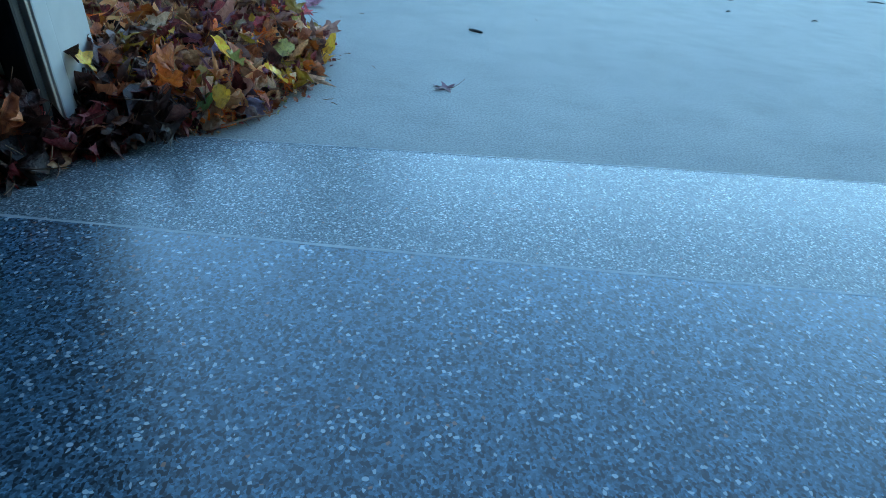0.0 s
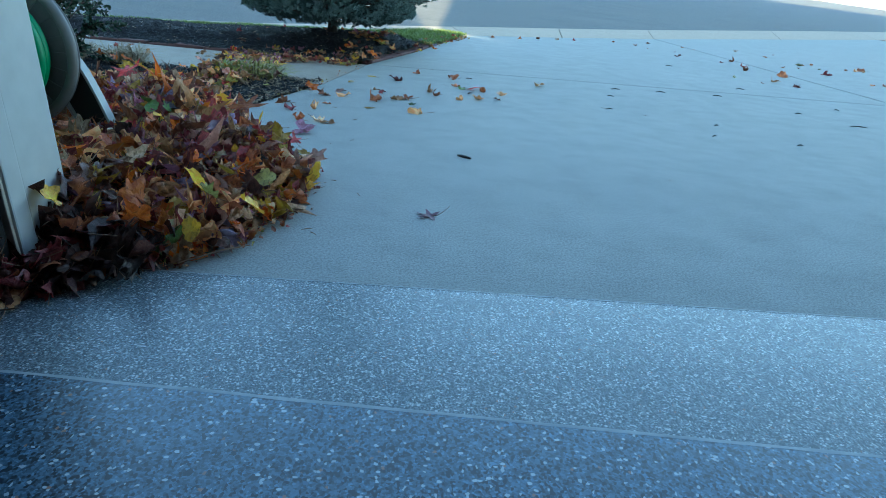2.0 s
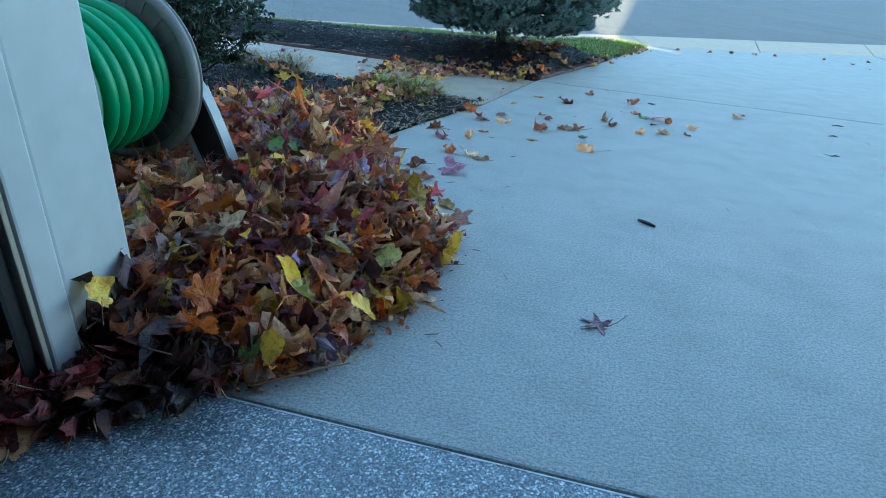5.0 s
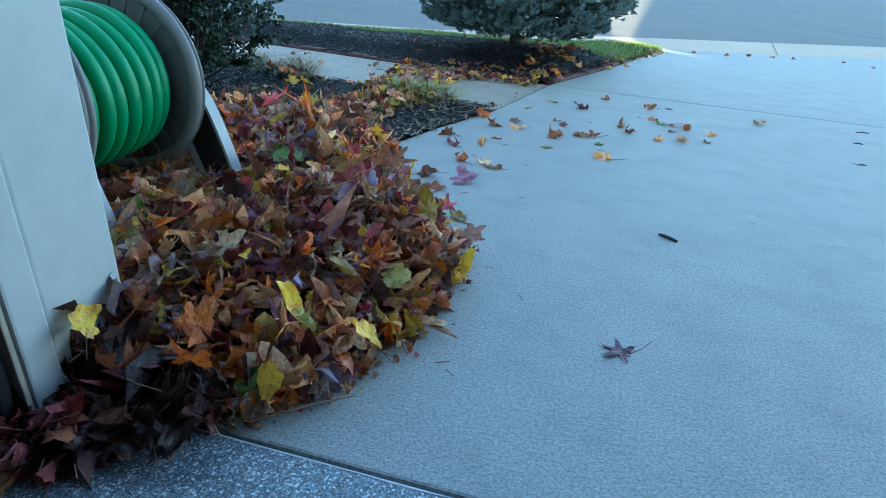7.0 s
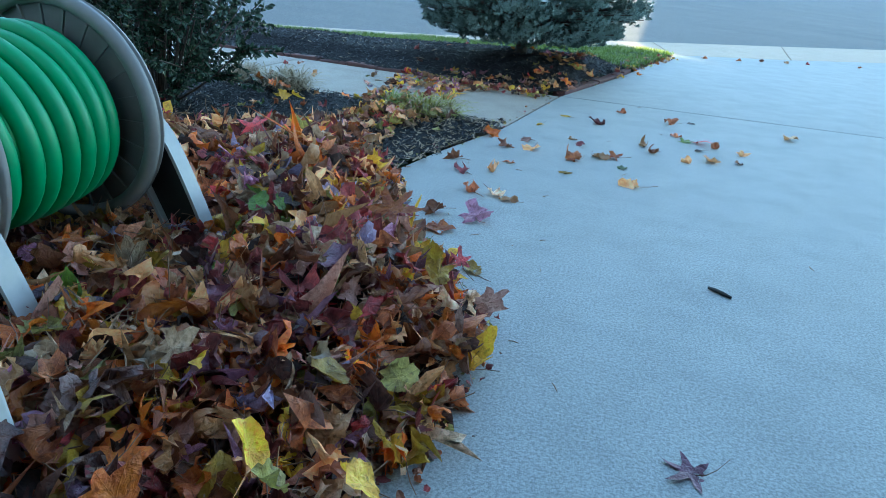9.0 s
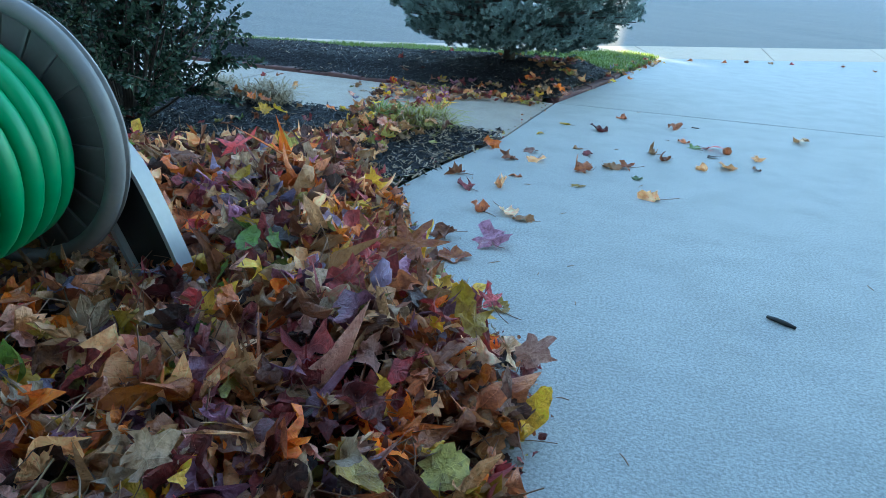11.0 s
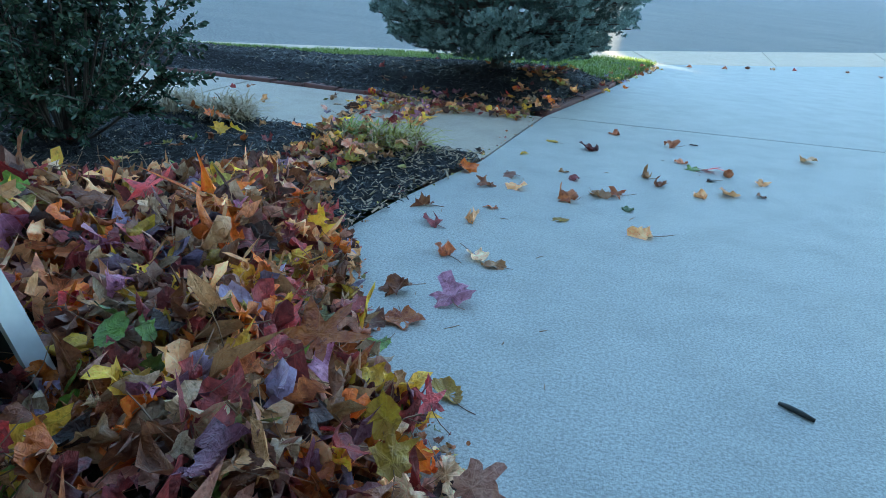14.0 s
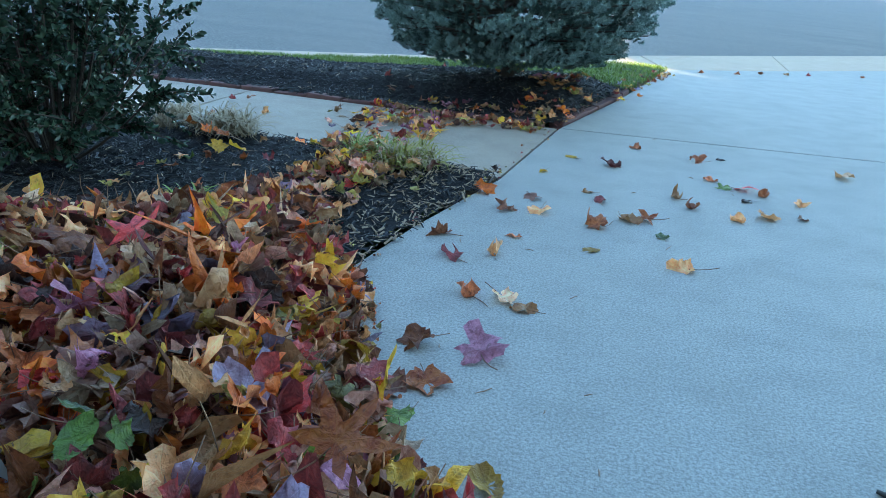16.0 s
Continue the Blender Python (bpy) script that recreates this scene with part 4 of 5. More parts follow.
def lay(pts, step, off, zf):
    P = [Vector(p) for p in pts]
    seg = [(b - a).length for a, b in zip(P[:-1], P[1:])]
    s, total = step / 2, sum(seg)
    while s < total:
        k, r = 0, s
        while r > seg[k]:
            r -= seg[k]
            k += 1
        d = (P[k + 1] - P[k]).normalized()
        p = P[k] + d * r + Vector((-d.y, d.x)) * off
        ob = part("brick", BRICK, edging)
        ob.matrix_local = pose(p.x, p.y, zf(p.x, p.y) + RNG.normal(0, 0.003), RNG.normal(0, 2), RNG.normal(0, 1.5), math.degrees(math.atan2(d.y, d.x)) + RNG.normal(0, 1.5))
        s += step


lay([(-4.6, line_y(WALK_FAR, -4.6)), (-2.33, 3.50), (-0.22, 3.28)], 0.2, 0.056, lambda x, y: 0.010)
lay([(edge_x(y), y) for y in (3.38, 4.25, 4.75)], 0.2, 0.056, lambda x, y: 0.011)

# ---- hose reel ----
RX, RZ, RY0, RY1, RH = -0.785, 0.299, 0.345, 0.645, 0.157
reel = tagged(new("hose_reel"), "taupe plastic hose reel wound with a bright green garden hose", "hose reel")


def turned(profile, seg=64):
    """Revolve (radius, y) pairs round the reel's axle."""
    V, F, n = [], [], len(profile)
    for i in range(seg):
        a = 2 * math.pi * i / seg
        V += [(RX + r * math.cos(a), y, RZ + r * math.sin(a)) for r, y in profile]
    for i in range(seg):
        for j in range(n - 1):
            a, b = i * n + j, ((i + 1) % seg) * n + j
            F.append((a, a + 1, b + 1, b))
    return V, F


def flange(y, side):
    """A dished plate with a thick rolled rim; side points outward."""
    pr = [(0.03, y), (0.06, y), (0.115, y + side * 0.006), (0.165, y + side * 0.012), (0.180, y + side * 0.013)]
    for k in range(9):
        a = math.pi * (1.0 - k / 8 * 1.0) if side > 0 else math.pi * (k / 8 - 1.0)
        pr.append((0.191 + 0.0135 * -math.cos(a) * 1.0 if side > 0 else 0.191 - 0.0135 * math.cos(a), y + side * 0.004 - 0.018 * (1 if side > 0 else -1) * math.sin(abs(a))))
    pr += [(0.204, y + side * 0.012), (0.200, y + side * 0.021), (0.18, y + side * 0.021), (0.165, y + side * 0.018), (0.115, y + side * 0.012), (0.06, y + side * 0.006), (0.03, y + side * 0.006), (0.03, y)]
    V, F = turned(pr)
    fl = part("flange", mesh("flange", V, F, M_REEL, smooth=True), reel)
    for i in range(24):
        a = 2 * math.pi * i / 24
        bm = box_bm(0.075, -0.0018, 0.0, 0.178, 0.0018, 0.0045)
        bmesh.ops.transform(bm, matrix=Matrix.Translation((RX, y - side * 0.001, RZ)) @ Matrix.Rotation(-a, 4, "Y") @ Matrix.Rotation(math.pi / 2 * side, 4, "X"), verts=bm.verts)
        part("rib", mesh_bm("rib", bm, M_REEL), fl)


flange(RY0, -1)
flange(RY1, 1)
V, F = turned([(0.08, RY0), (0.08, RY1)], 40)
part("drum", mesh("drum", V, F, M_REELDARK, smooth=True), reel)
TR = 0.0158
coils = []
for layer, (rad, turns) in enumerate(((RH - TR - 0.028, 9.0), (RH - TR, 8.2))):
    m, path = int(turns * 40), []
    for i in range(m):
        t = i / m
        yy = RY0 + 0.022 + (RY1 - RY0 - 0.044) * (t if layer == 0 else 1 - t)
        a = 2 * math.pi * turns * t + layer * 0.6
        sag = 0.006 * math.sin(a * 1.0 + t * 5) + 0.004 * math.sin(3.1 * turns * t + 1)
        lean = 0.009 * math.sin(a + 1.2 + 2 * t) * min(1, 6 * t, 6 * (1 - t))
        r = rad + sag - 0.03 * max(0, 1 - 25 * t) - 0.03 * max(0, 1 - 25 * (1 - t))
        path.append((RX + r * math.cos(a), yy + lean + 0.003 * math.sin(7 * t * 3) * min(1, 6 * t, 6 * (1 - t)), RZ + r * math.sin(a)))
    coils.append(tube(path, TR, 14))
V, F = merge(coils)
part("hose", mesh("hose", V, F, M_HOSE, smooth=True), reel, "bright green rubber garden hose in coils")
V, F = tube([(RX, RY0 - 0.07, RZ), (RX, RY1 + 0.07, RZ)], 0.016, 16)
part("axle", mesh("axle", V, F, M_STEEL, smooth=True), reel)


def leg(y, side, sx):
    """A bowed channel leg: dark web between two white edges."""
    def bow(ctrl):
        s = np.linspace(0, len(ctrl) - 1, 22)
        xs_, zs_ = (np.interp(s, range(len(ctrl)), [p[k] for p in ctrl]) for k in (0, 1))
        for _ in range(2):
            xs_[1:-1] = (xs_[:-2] + 2 * xs_[1:-1] + xs_[2:]) / 4
            zs_[1:-1] = (zs_[:-2] + 2 * zs_[1:-1] + zs_[2:]) / 4
        return [(RX + sx * a, b) for a, b in zip(xs_, zs_)]
    outer = bow([(0.02, 0.345), (0.09, 0.34), (0.145, 0.318), (0.188, 0.275), (0.222, 0.20), (0.255, 0.115), (0.28, 0.04), (0.29, 0.004)])
    inner = bow([(0.02, 0.265), (0.06, 0.26), (0.10, 0.238), (0.128, 0.20), (0.158, 0.135), (0.186, 0.07), (0.205, 0.02), (0.21, 0.004)])
    y0, y1 = y, y + side * 0.034

    def ribbon(line, th, ya, yb):
        V, F = [], []
        for x, z in line:
            V += [(x, ya, z), (x, yb, z), (x - sx * th, yb, z - th * 0.4), (x - sx * th, ya, z - th * 0.4)]
        for i in range(len(line) - 1):
            o = i * 4
            F += [(o + k, o + (k + 1) % 4, o + 4 + (k + 1) % 4, o + 4 + k) for k in range(4)]
        F += [(3, 2, 1, 0), tuple(len(V) - 4 + k for k in range(4))]
        return V, F
    V, F = ribbon(outer, 0.006, y0, y1)
    lg = part("leg", mesh("leg", V, F, M_REELWHITE), reel, "white plastic channel leg")
    V, F = ribbon(inner, 0.006, y0, y1)
    part("inner_edge", mesh("inner_edge", V, F, M_REELWHITE), lg)
    V, F = [], []
    ym = (y0 + y1) / 2
    for (a, b), (c, d) in zip(outer, inner):
        V += [(a - sx * 0.004, ym - 0.003, b - 0.002), (c, ym - 0.003, d), (c, ym + 0.003, d), (a - sx * 0.004, ym + 0.003, b - 0.002)]
    for i in range(len(outer) - 1):
        o = i * 4
        F += [(o + k, o + (k + 1) % 4, o + 4 + (k + 1) % 4, o + 4 + k) for k in range(4)]
    part("web", mesh("web", V, F, M_REELDARK), lg, "black recessed web of the leg")


for y, side in ((RY0 - 0.03, -1), (RY1 + 0.028, 1)):
    for sx in (1, -1):
        leg(y, side, sx)

# ---- spruce ----
rs = np.random.default_rng(21)
gz = far_h(*TRUNK)
spruce = tagged(new("blue_spruce"), "young blue spruce with dense blue-green needles in the mulch bed", "tree")
tz = np.linspace(0, 1, 16)
V, F = tube([(TRUNK[0] + 0.012 * math.sin(6 * t), TRUNK[1] + 0.01 * math.cos(5 * t), gz - 0.03 + 2.75 * t) for t in tz], 0.024 * (1 - 0.9 * tz) + 0.006 + 0.012 * np.exp(-tz * 30), 10)
part("trunk", mesh("trunk", V, F, M_BARK, smooth=True), spruce)


def spruce_r(z):
    return float(np.interp(z, [0.03, 0.12, 0.27, 0.44, 0.7, 1.2, 1.9, 2.7], [0.36, 0.55, 0.72, 0.80, 0.79, 0.62, 0.32, 0.03]))


limbs, twigs = [], []
for i in range(600):
    u = i / 600
    z0 = 0.155 + 2.44 * u ** 1.7
    a = i * 2.39996 + rs.normal(0, 0.2)
    if z0 > 0.95 and i % 2:
        continue
    tier = 0.16 + 0.125 * round((z0 - 0.16) / 0.125) + 0.03 * math.sin(2.3 * a + 5 * u)
    z0 = 0.25 * z0 + 0.75 * tier + rs.normal(0, 0.012)
    L = spruce_r(z0) * (rs.uniform(0.88, 1.03) if i % 4 else rs.uniform(0.6, 0.85))
    tip = np.array([TRUNK[0] + math.cos(a) * L, TRUNK[1] + math.sin(a) * L, gz + z0])
    root = np.array([TRUNK[0], TRUNK[1], gz + max(0.10, z0 + 0.06 - 0.10 * L)])
    mid = (tip + root) / 2 + np.array([0, 0, -0.03])
    limbs.append(tube([root, mid, tip], [0.009, 0.006, 0.003], 5))
    d = np.array([math.cos(a), math.sin(a), 0.0])
    sd = np.array([-d[1], d[0], 0.0])
    for k in range(30):
        t = 1.02 - 0.55 * rs.random() ** 1.8
        w = (0.05 + 0.22 * (1.02 - t)) * rs.uniform(-1, 1)
        p = root * (1 - t) + tip * t + sd * w + np.array([0, 0, -0.06 * math.sin(3.14 * min(1, t)) - 0.25 * abs(w) * 0.3 + rs.normal(0.012, 0.016)])
        q = d * rs.uniform(0.3, 1.0) + sd * (w * 6 + rs.normal(0, 0.4)) + np.array([0, 0, rs.normal(0.45, 0.3)])
        twigs.append((p, q / np.linalg.norm(q), rs.uniform(0.028, 0.055), 0.1 + 0.75 * (t > 0.86)))
part("bough_mass", mesh("bough_mass", *merge(limbs), M_BARK), spruce, kind="stuff")
VV, TONE = [], []
for p, q, L, pale in twigs:
    k = int(26 + 680 * L)
    TONE.append(np.full(k, int(rs.random() < pale)))
    s = rs.uniform(0, 1, k)
    u = np.cross(q, (0.2, 0.1, 0.97))
    u /= np.linalg.norm(u)
    w = np.cross(q, u)
    an = rs.uniform(0, 2 * np.pi, k)
    out = np.cos(an)[:, None] * u + np.sin(an)[:, None] * w
    base = p + q * (s * L)[:, None]
    ln = rs.uniform(0.012, 0.0185, k)[:, None]
    nd = out * 0.85 + q * 0.65
    tipp = base + nd * ln
    tw = np.cross(nd, rs.normal(0, 1, (k, 3)))
    tw /= np.linalg.norm(tw, axis=1)[:, None] + 1e-9
    VV.append(np.stack([base - tw * 0.0021, base + tw * 0.0021, tipp], 1).reshape(-1, 3))
V = np.concatenate(VV).astype(np.float32)


def tri_mesh(name, V, mat):
    n = len(V) // 3
    me = bpy.data.meshes.new(name)
    me.vertices.add(len(V))
    me.vertices.foreach_set("co", V.ravel())
    me.loops.add(len(V))
    me.loops.foreach_set("vertex_index", np.arange(len(V), dtype=np.int32))
    me.polygons.add(n)
    me.polygons.foreach_set("loop_start", np.arange(0, len(V), 3, dtype=np.int32))
    me.materials.append(mat)
    me.update(calc_edges=True)
    return me


crown = tri_mesh("crown", V, M_NEEDLE)
crown.materials.append(M_NEEDLE2)
crown.polygons.foreach_set("material_index", np.concatenate(TONE).astype(np.int32))
part("crown", crown, spruce, "dense blue-green needle sprays", "stuff")


# ---- evergreen shrub ----
def shrub(cx, cy, rad, height, count, seed, label):
    r = np.random.default_rng(seed)
    ob = tagged(new("evergreen_shrub"), label, "shrub")
    zb = bed_near_h(cx, cy)
    stems, V, F = [], [], []
    for i in range(64):
        a, t = r.uniform(0, 6.28), r.uniform(0.15, 1) ** 0.6
        hh = height * r.uniform(0.12, 1.0)
        rr = rad * t * math.sqrt(max(0.1, 1 - (hh / height - 0.5) ** 2 * 2.2)) * r.uniform(0.8, 1.15)
        p0 = np.array([cx + 0.05 * math.cos(a), cy + 0.05 * math.sin(a), zb - 0.02])
        p2 = np.array([cx + rr * math.cos(a), cy + rr * math.sin(a), zb + hh])
        p1 = (p0 + p2) / 2 + np.array([math.cos(a), math.sin(a), 0]) * 0.1 * rr + r.normal(0, 0.02, 3)
        pts = [p0 * (1 - s) ** 2 + 2 * p1 * s * (1 - s) + p2 * s * s for s in np.linspace(0, 1, 8)]
        stems.append(tube(pts, np.linspace(0.006, 0.0015, 8), 5))
        for _ in range(9):
            s = r.uniform(0.3, 1.0)
            b0 = p0 * (1 - s) ** 2 + 2 * p1 * s * (1 - s) + p2 * s * s
            dr = np.array([math.cos(a), math.sin(a), 0.5]) + r.normal(0, 0.7, 3)
            dr /= np.linalg.norm(dr)
            L = r.uniform(0.06, 0.21)
            stems.append(tube([b0, b0 + dr * L * 0.5 + (0, 0, 0.008), b0 + dr * L], [0.003, 0.002, 0.0012], 4))
            for q in range(count):
                u = (q + r.uniform(0, 1)) / count
                c = b0 + dr * L * u
                n1 = np.cross(dr, r.normal(0, 1, 3))
                n1 /= np.linalg.norm(n1)
                ax = n1 * 0.8 + dr * 0.6
                ax /= np.linalg.norm(ax)
                sd = np.cross(ax, r.normal(0, 1, 3))
                sd /= np.linalg.norm(sd)
                up = np.cross(ax, sd)
                l, w = r.uniform(0.015, 0.028), r.uniform(0.005, 0.008)
                o = len(V)
                V += [c, c + ax * l * .35 + sd * w + up * .002, c + ax * l * .75 + sd * w * .8 + up * .002, c + ax * l - up * .002,
                      c + ax * l * .75 - sd * w * .8 + up * .002, c + ax * l * .35 - sd * w + up * .002, c + ax * l * .5 - up * .002]
                F += [(o, o + 1, o + 6), (o + 1, o + 2, o + 6), (o + 2, o + 3, o + 6), (o + 3, o + 4, o + 6), (o + 4, o + 5, o + 6), (o + 5, o, o + 6)]
    part("stem_mass", mesh("stem_mass", *merge(stems), M_BARK), ob, kind="stuff")
    part("foliage", mesh("foliage", V, F, M_HOLLY, smooth=True), ob, "small glossy dark green leaves", "stuff")


shrub(-1.58, 1.92, 0.42, 0.95, 34, 5, "dark glossy evergreen shrub in the mulched bed")


# ---- grass tufts, ivy ----
def tuft(name, cx, cy, rad, n, h, mats, label):
    """Arching blades that spring from a few crowns and droop outward."""
    V, F, idx = [], [], []
    crowns = [(cx + RNG.normal(0, rad * 0.45), cy + RNG.normal(0, rad * 0.3)) for _ in range(7)]
    for _ in range(n):
        ox, oy = crowns[int(RNG.integers(7))]
        x, y = ox + RNG.normal(0, rad * 0.13), oy + RNG.normal(0, rad * 0.13)
        z, a = surface_z(x, y) - 0.002, RNG.uniform(0, 6.283)
        H, run, w = h * RNG.uniform(0.35, 1.2), rad * RNG.uniform(0.25, 1.25), RNG.uniform(0.0016, 0.0036)
        dx, dy, tw = math.cos(a), math.sin(a), RNG.normal(0, 0.4)
        sx, sy, o = -math.sin(a + tw) * w, math.cos(a + tw) * w, len(V)
        drop = RNG.uniform(0.8, 1.6)
        for t, q in ((0, 0.7), (0.3, 1), (0.6, 0.9), (0.85, 0.55)):
            px, py, pz = x + dx * run * t ** 1.4, y + dy * run * t ** 1.4, z + H * (1.9 * t - drop * t * t)
            V += [(px - sx * q, py - sy * q, pz), (px + sx * q, py + sy * q, pz + 0.0006)]
        V.append((x + dx * run, y + dy * run, max(z + 0.002, z + H * (1.9 - drop) * 0.8)))
        F += [(o, o + 1, o + 3, o + 2), (o + 2, o + 3, o + 5, o + 4), (o + 4, o + 5, o + 7, o + 6), (o + 6, o + 7, o + 8)]
        idx += [int(RNG.random() < 0.35)] * 4
    ob = tagged(new(name), label, "grass")
    part("blade_mass", mesh("blade_mass", V, F, mats, idx), ob, kind="stuff")


tuft("grass_tuft", -0.53, 2.29, 0.12, 520, 0.085, [M_LIRI, M_STRAW], "yellow-green tuft of ornamental grass among leaves")
tuft("grass_tuft", -0.68, 2.36, 0.11, 320, 0.065, [M_LIRI, M_BLADE], "green and yellow tuft of ornamental grass among leaves")
tuft("dry_grass_tuft", -1.33, 2.44, 0.15, 560, 0.085, [M_STRAW, M_STRAW], "clump of dry straw-coloured grass by the walk")
tuft("dry_grass_tuft", -1.55, 2.50, 0.13, 400, 0.07, [M_STRAW, M_STRAW], "clump of dry straw-coloured grass by the walk")
tuft("grass_tuft", -0.98, 1.72, 0.07, 160, 0.04, [M_BLADE, M_LIRI], "small green grass tuft in the bed")
tuft("grass_tuft", -0.75, 1.62, 0.07, 140, 0.04, [M_BLADE, M_LIRI], "small green grass tuft in the bed")
ivy = tagged(new("ivy_sprig"), "sprig of fresh green ivy leaves at the reel's foot", "plant")
for i, (dx, dy, dz, s, rz) in enumerate(((0, 0, .03, .034, 10), (.035, .02, .025, .03, 80), (-.02, .03, .04, .03, 160), (.03, -.03, .0, .034, 220), (-.02, -.04, -.01, .034, 300), (.06, -.005, .0, .026, 40), (.0, -.075, -.02, .03, 260))):
    ob = part("leaf", leaf_mesh("maple" if i % 2 else "oval", GREEN, s * 0.80, 0.4, RNG), ivy)
    ob.matrix_local = pose(-0.43 + dx, 0.70 + dy, 0.135 + dz, 25 + 8 * i, 12 - 6 * i, rz)

# ---- loose leaves on the concrete ----
LOOSE = [("star", PURPLE, .037, .349, .451, 75, "dull purple maple leaf lying on the concrete", 0.3), ("maple", MAROON, .045, .139, 2.66, 80, "", .9), ("oval", BROWN, .028, .24, 3.01, 10, "", .9),
         ("maple", BROWN, .033, .463, 2.87, 50, "", 1.1), ("oval", DARK, .018, .567, 2.96, 85, "", .6), ("oval", YELLOW, .024, -.009, 2.73, 60, "", .4), ("oval", YELLOW, .018, -.104, 2.476, 140, "", .4),
         ("maple", PINK, .034, -.119, 2.155, 200, "", .8), ("oval", MAROON, .025, .086, 2.197, 10, "", .7), ("oval", TAN, .018, .053, 2.286, 100, "", .6), ("maple", BROWN, .038, -.177, 2.01, 30, "", 1.1),
         ("maple", TAN, .036, -.083, 2.03, 170, "", .8), ("maple", ORANGE, .04, -.267, 2.15, 260, "", 1.0), ("oak", TAN, .042, .329, 2.34, 20, "", 1.0), ("maple", BROWN, .038, .363, 2.25, 140, "", 1.1),
         ("oval", BROWN, .026, .473, 2.61, 60, "", .9), ("star", RED, .044, .555, 2.53, 300, "", .7), ("maple", GREEN, .028, .505, 2.52, 30, "", .7), ("maple", BROWN, .034, .615, 2.48, 90, "", 1.0),
         ("oval", DARK, .02, .55, 2.39, 100, "", .8), ("oval", TAN, .027, .479, 2.175, 20, "", .8), ("maple", TAN, .040, .567, 2.24, 200, "", .9), ("oak", TAN, .040, .713, 2.42, 140, "", .9),
         ("oval", BROWN, .02, .678, 2.26, 320, "", .8), ("oval", TAN, .042, .985, 2.86, 10, "", .6), ("maple", BROWN, .042, .08, 1.97, 60, "", 1.1), ("maple", TAN, .036, .16, 2.06, 230, "", 1.0),
         ("star", ORANGE, .044, .217, 2.08, 75, "", .9), ("oval", GREEN, .022, .247, 1.95, 20, "", .6), ("oval", YELLOW, .022, .068, 1.79, 130, "", .5), ("oval", BROWN, .018, -.125, 1.81, 75, "", .9),
         ("maple", TAN, .032, -.161, 1.68, 15, "", 1.2), ("oak", BROWN, .046, -.304, 1.75, 100, "", 1.3), ("maple", MAROON, .032, -.246, 1.62, 40, "", 1.2), ("maple", BROWN, .036, -.179, 1.45, 60, "", 1.2),
         ("maple", TAN, .040, .28, 1.747, 95, "", .7), ("maple", CREAM, .038, -.111, 1.46, 210, "", 1.0), ("oval", TAN, .028, -.061, 1.42, 80, "", .7), ("maple", PURPLE, .046, -.118, 1.222, 20, "", 1.0), ("maple", BROWN, .036, -.225, 1.235, 130, "", 1.2),
         ("maple", ORANGE, .040, -.19, 1.128, 200, "", .7), ("oval", PINK, .040, -.255, 1.075, 320, "", .6), ("oval", GREEN, .028, -.205, 1.03, 140, "", .7), ("oval", YELLOW, .030, -.06, .93, 45, "", .6),
         ("maple", BROWN, .05, 3.2, 4.92, 0, "", 1.0), ("maple", MAROON, .045, 3.34, 5.24, 70, "", 1.0), ("maple", BROWN, .05, 3.4, 4.61, 20, "", 1.0), ("oak", TAN, .05, 3.1, 4.16, 120, "", .9),
         ("maple", MAROON, .05, 4.1, 5.11, 40, "", .9), ("maple", BROWN, .045, 3.45, 5.78, 200, "", .9), ("oval", OLIVE, .04, 4.3, 6.0, 30, "", .7), ("maple", ORANGE, .05, 4.3, 6.78, 90, "", .9),
         ("maple", BROWN, .05, 4.9, 5.87, 10, "", .9), ("maple", TAN, .05, 4.2, 7.4, 300, "", .9), ("oval", BROWN, .045, .985, 6.40, 0, "", 1.0), ("maple", MAROON, .05, 2.03, 6.98, 60, "", 1.0), ("maple", ORANGE, .05, 2.57, 7.22, 160, "", 1.0),
         ("maple", BROWN, .05, 1.55, 6.72, 100, "", 1.0), ("maple", BROWN, .04, 1.3, 6.52, 250, "", 1.0), ("oval", TAN, .045, 1.8, 6.85, 20, "", .9), ("maple", BROWN, .05, 3.1, 7.5, 30, "", 1.0)]
for _ in range(24):
    LOOSE.append((str(RNG.choice(["maple", "oval", "oak"])), int(RNG.choice([BROWN, MAROON, TAN, ORANGE, PURPLE, OLIVE])), RNG.uniform(0.016, 0.04), RNG.uniform(2.7, 5.2), RNG.uniform(3.7, 7.3), RNG.uniform(0, 360), "", RNG.uniform(0.7, 1.2)))
HUE_NAMES = ("brown", "tan", "maroon", "orange", "yellow", "purple-grey", "red", "green", "pale pink", "olive yellow", "cream", "dark brown", "lavender")
for kind, hue, size, x, y, rz, label, curl in LOOSE:
    size *= 0.62 if y > 6.3 else 1.0
    me = leaf_mesh(kind, hue, size * 1.3, curl * (1.5 if hue in (BROWN, TAN, MAROON) else 1.0), RNG)
    zs = [v.co.z for v in me.vertices][:-12]
    ob = new("leaf", me)
    ob.matrix_world = pose(x, y, -float(np.percentile(zs, 7)), 0, 0, rz)
    tagged(ob, label or "curled %s fallen leaf lying on the concrete driveway" % HUE_NAMES[hue], "leaf", "loose leaves on the driveway")

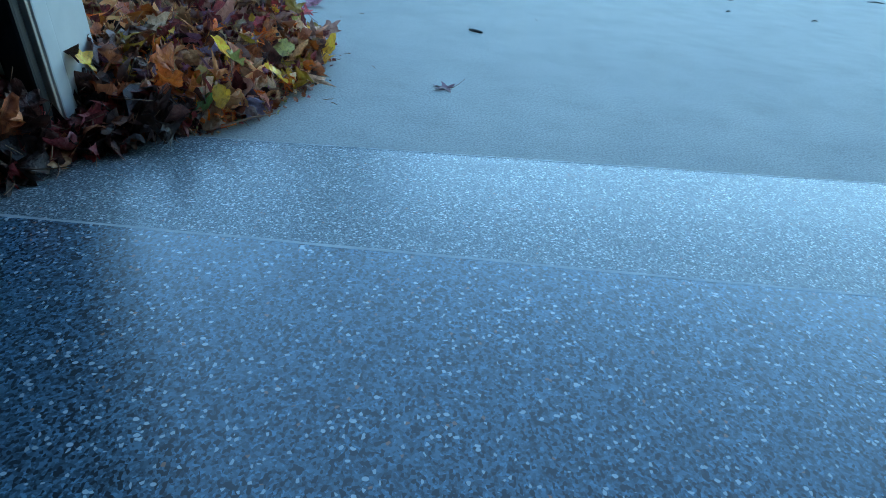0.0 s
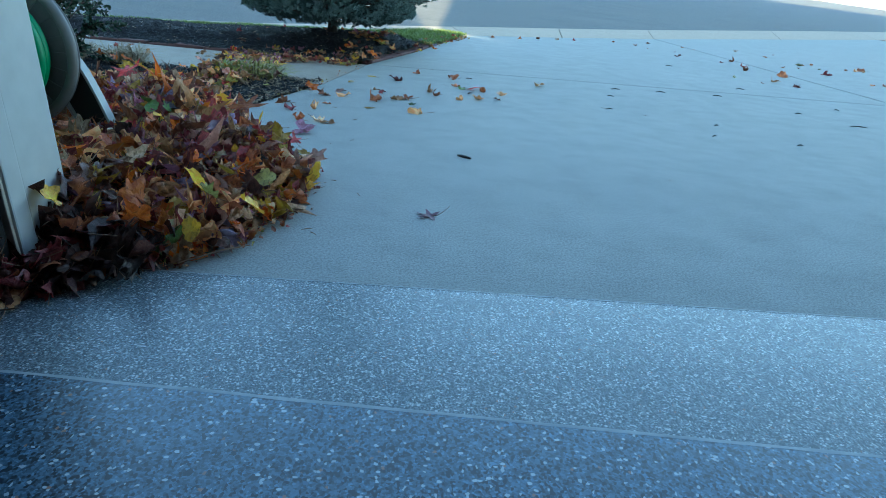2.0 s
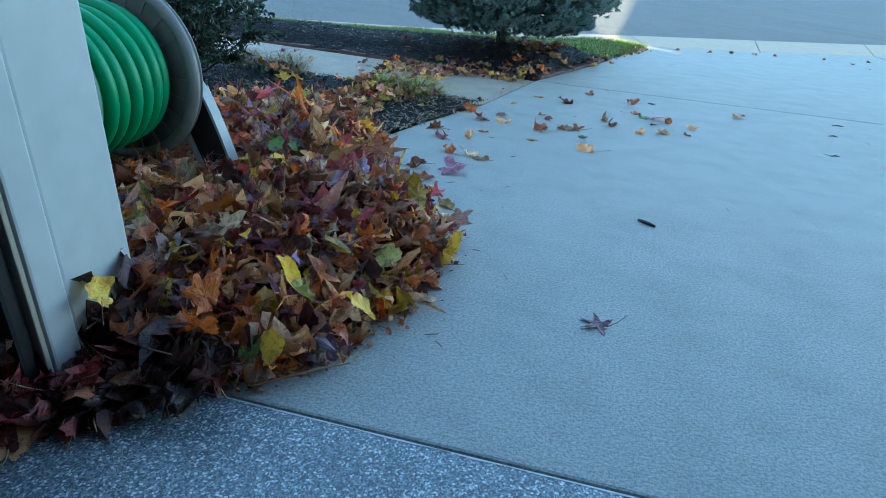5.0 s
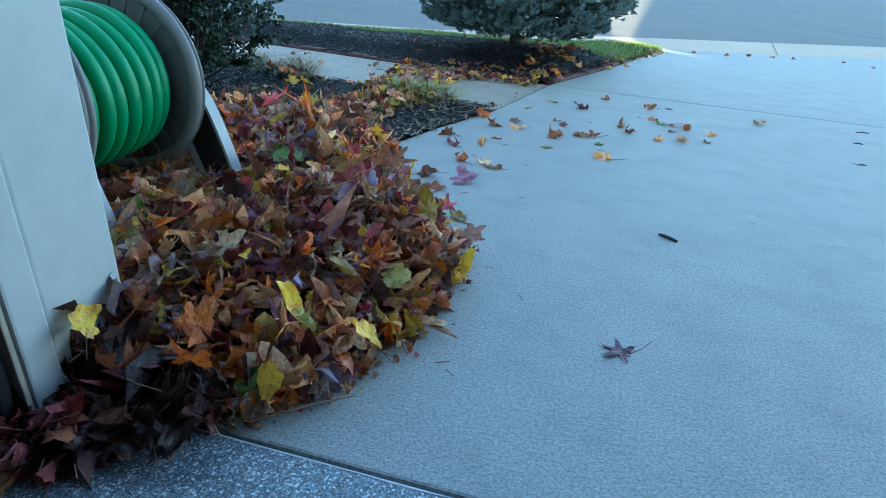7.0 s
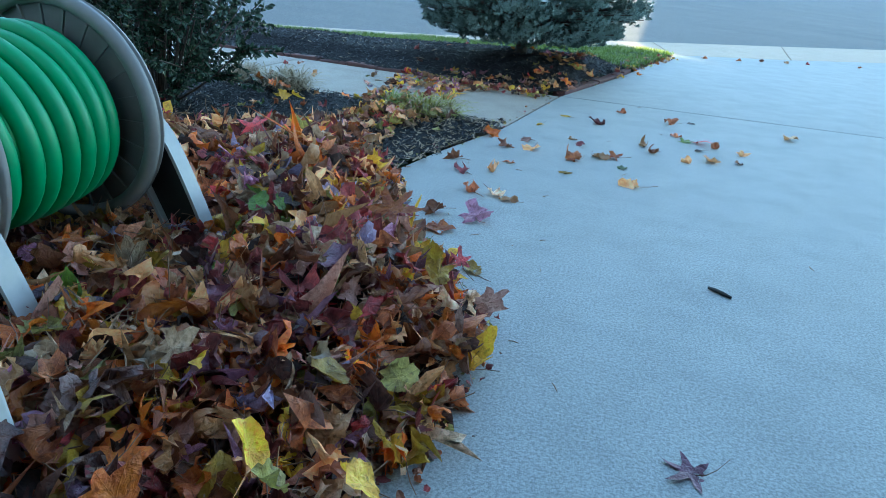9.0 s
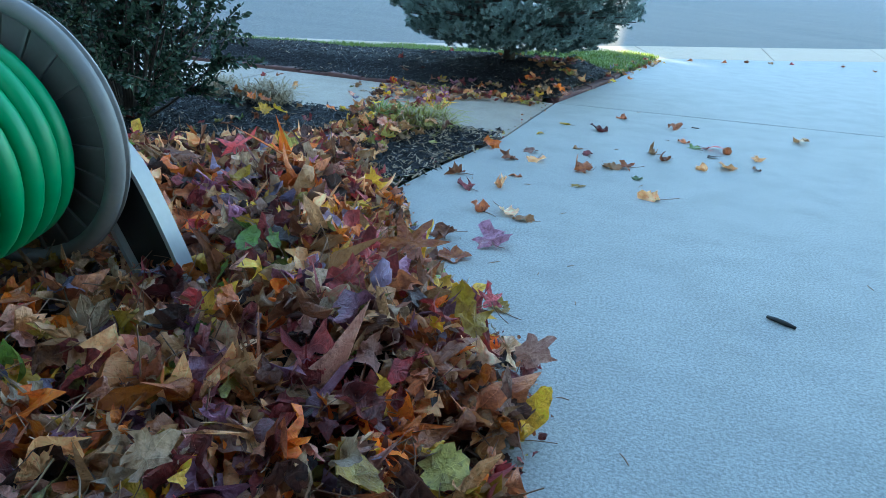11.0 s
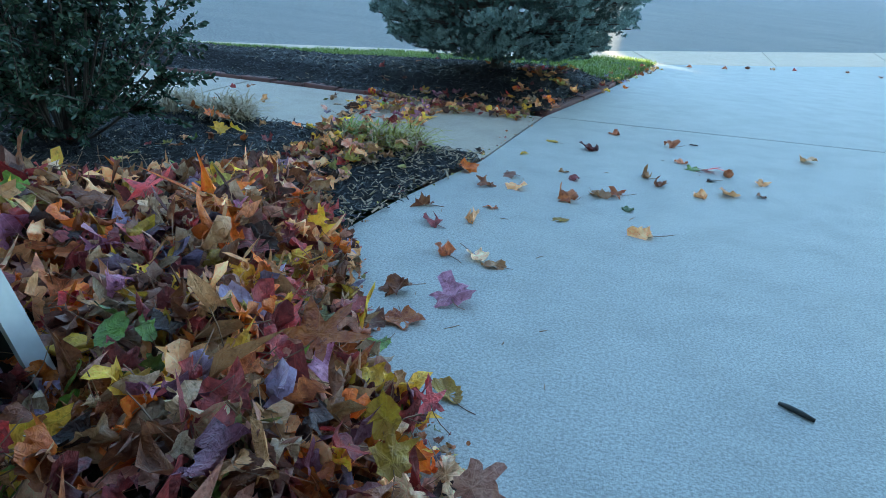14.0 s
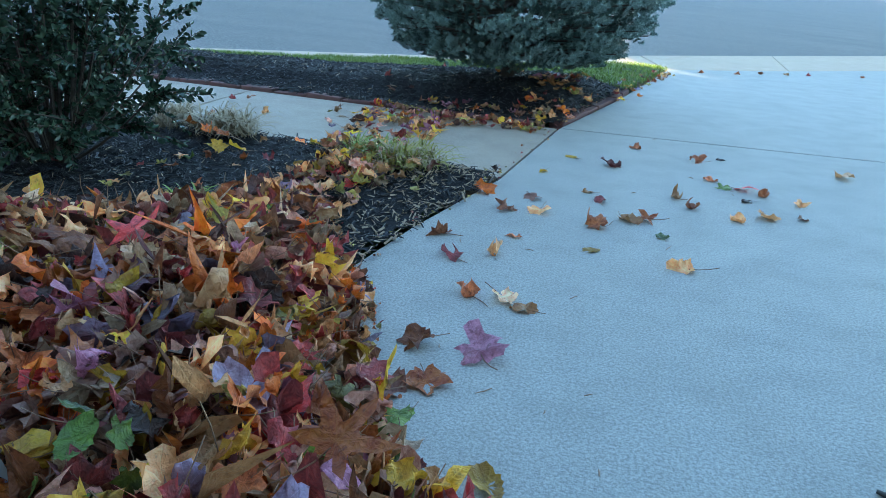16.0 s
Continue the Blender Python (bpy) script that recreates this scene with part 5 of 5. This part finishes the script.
# twigs and crumbs
V, F = tube([(0.437, 1.063, 0.0035), (0.449, 1.054, 0.0045), (0.464, 1.042, 0.0048), (0.480, 1.031, 0.0035)], [0.003, 0.0044, 0.0046, 0.003], 8)
tagged(new("stick", mesh("stick", V, F, M_REELDARK, smooth=True)), "short blackened stick lying on the concrete", "stick")
for i in range(26):
    if i < 16:
        x, y = RNG.uniform(-0.05, 2.6), RNG.uniform(0.25, 3.6)
    else:
        x, y = edge_x(1 + i * 0.05) + RNG.uniform(0.02, 0.35), RNG.uniform(0.25, 1.8)
        x = max(x, 0.08 if y < 1 else -0.25)
    a, L = RNG.uniform(0, 6.28), RNG.uniform(0.005, 0.018)
    b = RNG.normal(0, 0.25)
    V, F = tube([(x, y, 0.0022), (x + math.cos(a) * L, y + math.sin(a) * L, 0.003), (x + math.cos(a) * L + math.cos(a + b) * L, y + math.sin(a) * L + math.sin(a + b) * L, 0.0022)], [0.0008, 0.001, 0.0006], 5)
    tagged(new("twig", mesh("twig", V, F, M_STEM)), "thin dark stalk lying on the concrete", "twig", "crumbs on the driveway")
for x, y, a, L in ((1.49, 3.0, 0.2, 0.03), (1.38, 2.69, 0.0, 0.02), (1.26, 2.24, 0.3, 0.02), (2.17, 3.06, 0.1, 0.03), (1.61, 1.74, 0.5, 0.014), (2.45, 2.59, -0.2, 0.018), (2.83, 2.85, 0.0, 0.016),
                   (1.97, 1.68, 0.1, 0.014), (2.62, 2.29, -0.2, 0.045), (2.52, 3.51, 0.0, 0.03), (1.79, 3.03, 0.1, 0.03), (1.73, 2.01, 0.4, 0.012), (2.44, 4.77, 0.0, 0.03)):
    V, F = tube([(x - math.cos(a) * L, y - math.sin(a) * L, 0.003), (x, y + 0.12 * L, 0.006), (x + math.cos(a) * L, y + math.sin(a) * L, 0.003)], [0.0018, 0.0034, 0.0014], 6)
    tagged(new("twig", mesh("twig", V, F, M_REELDARK, smooth=True)), "short dark twig lying on the concrete", "twig", "crumbs on the driveway")
V, F = tube([(-0.13, 0.055, 0.012), (-0.06, 0.11, 0.022), (-0.02, 0.15, 0.018)], [0.0014, 0.0018, 0.001], 6)
tagged(new("twig", mesh("twig", V, F, M_STEM)), "curved reddish stalk at the heap's foot", "twig", "crumbs on the driveway")
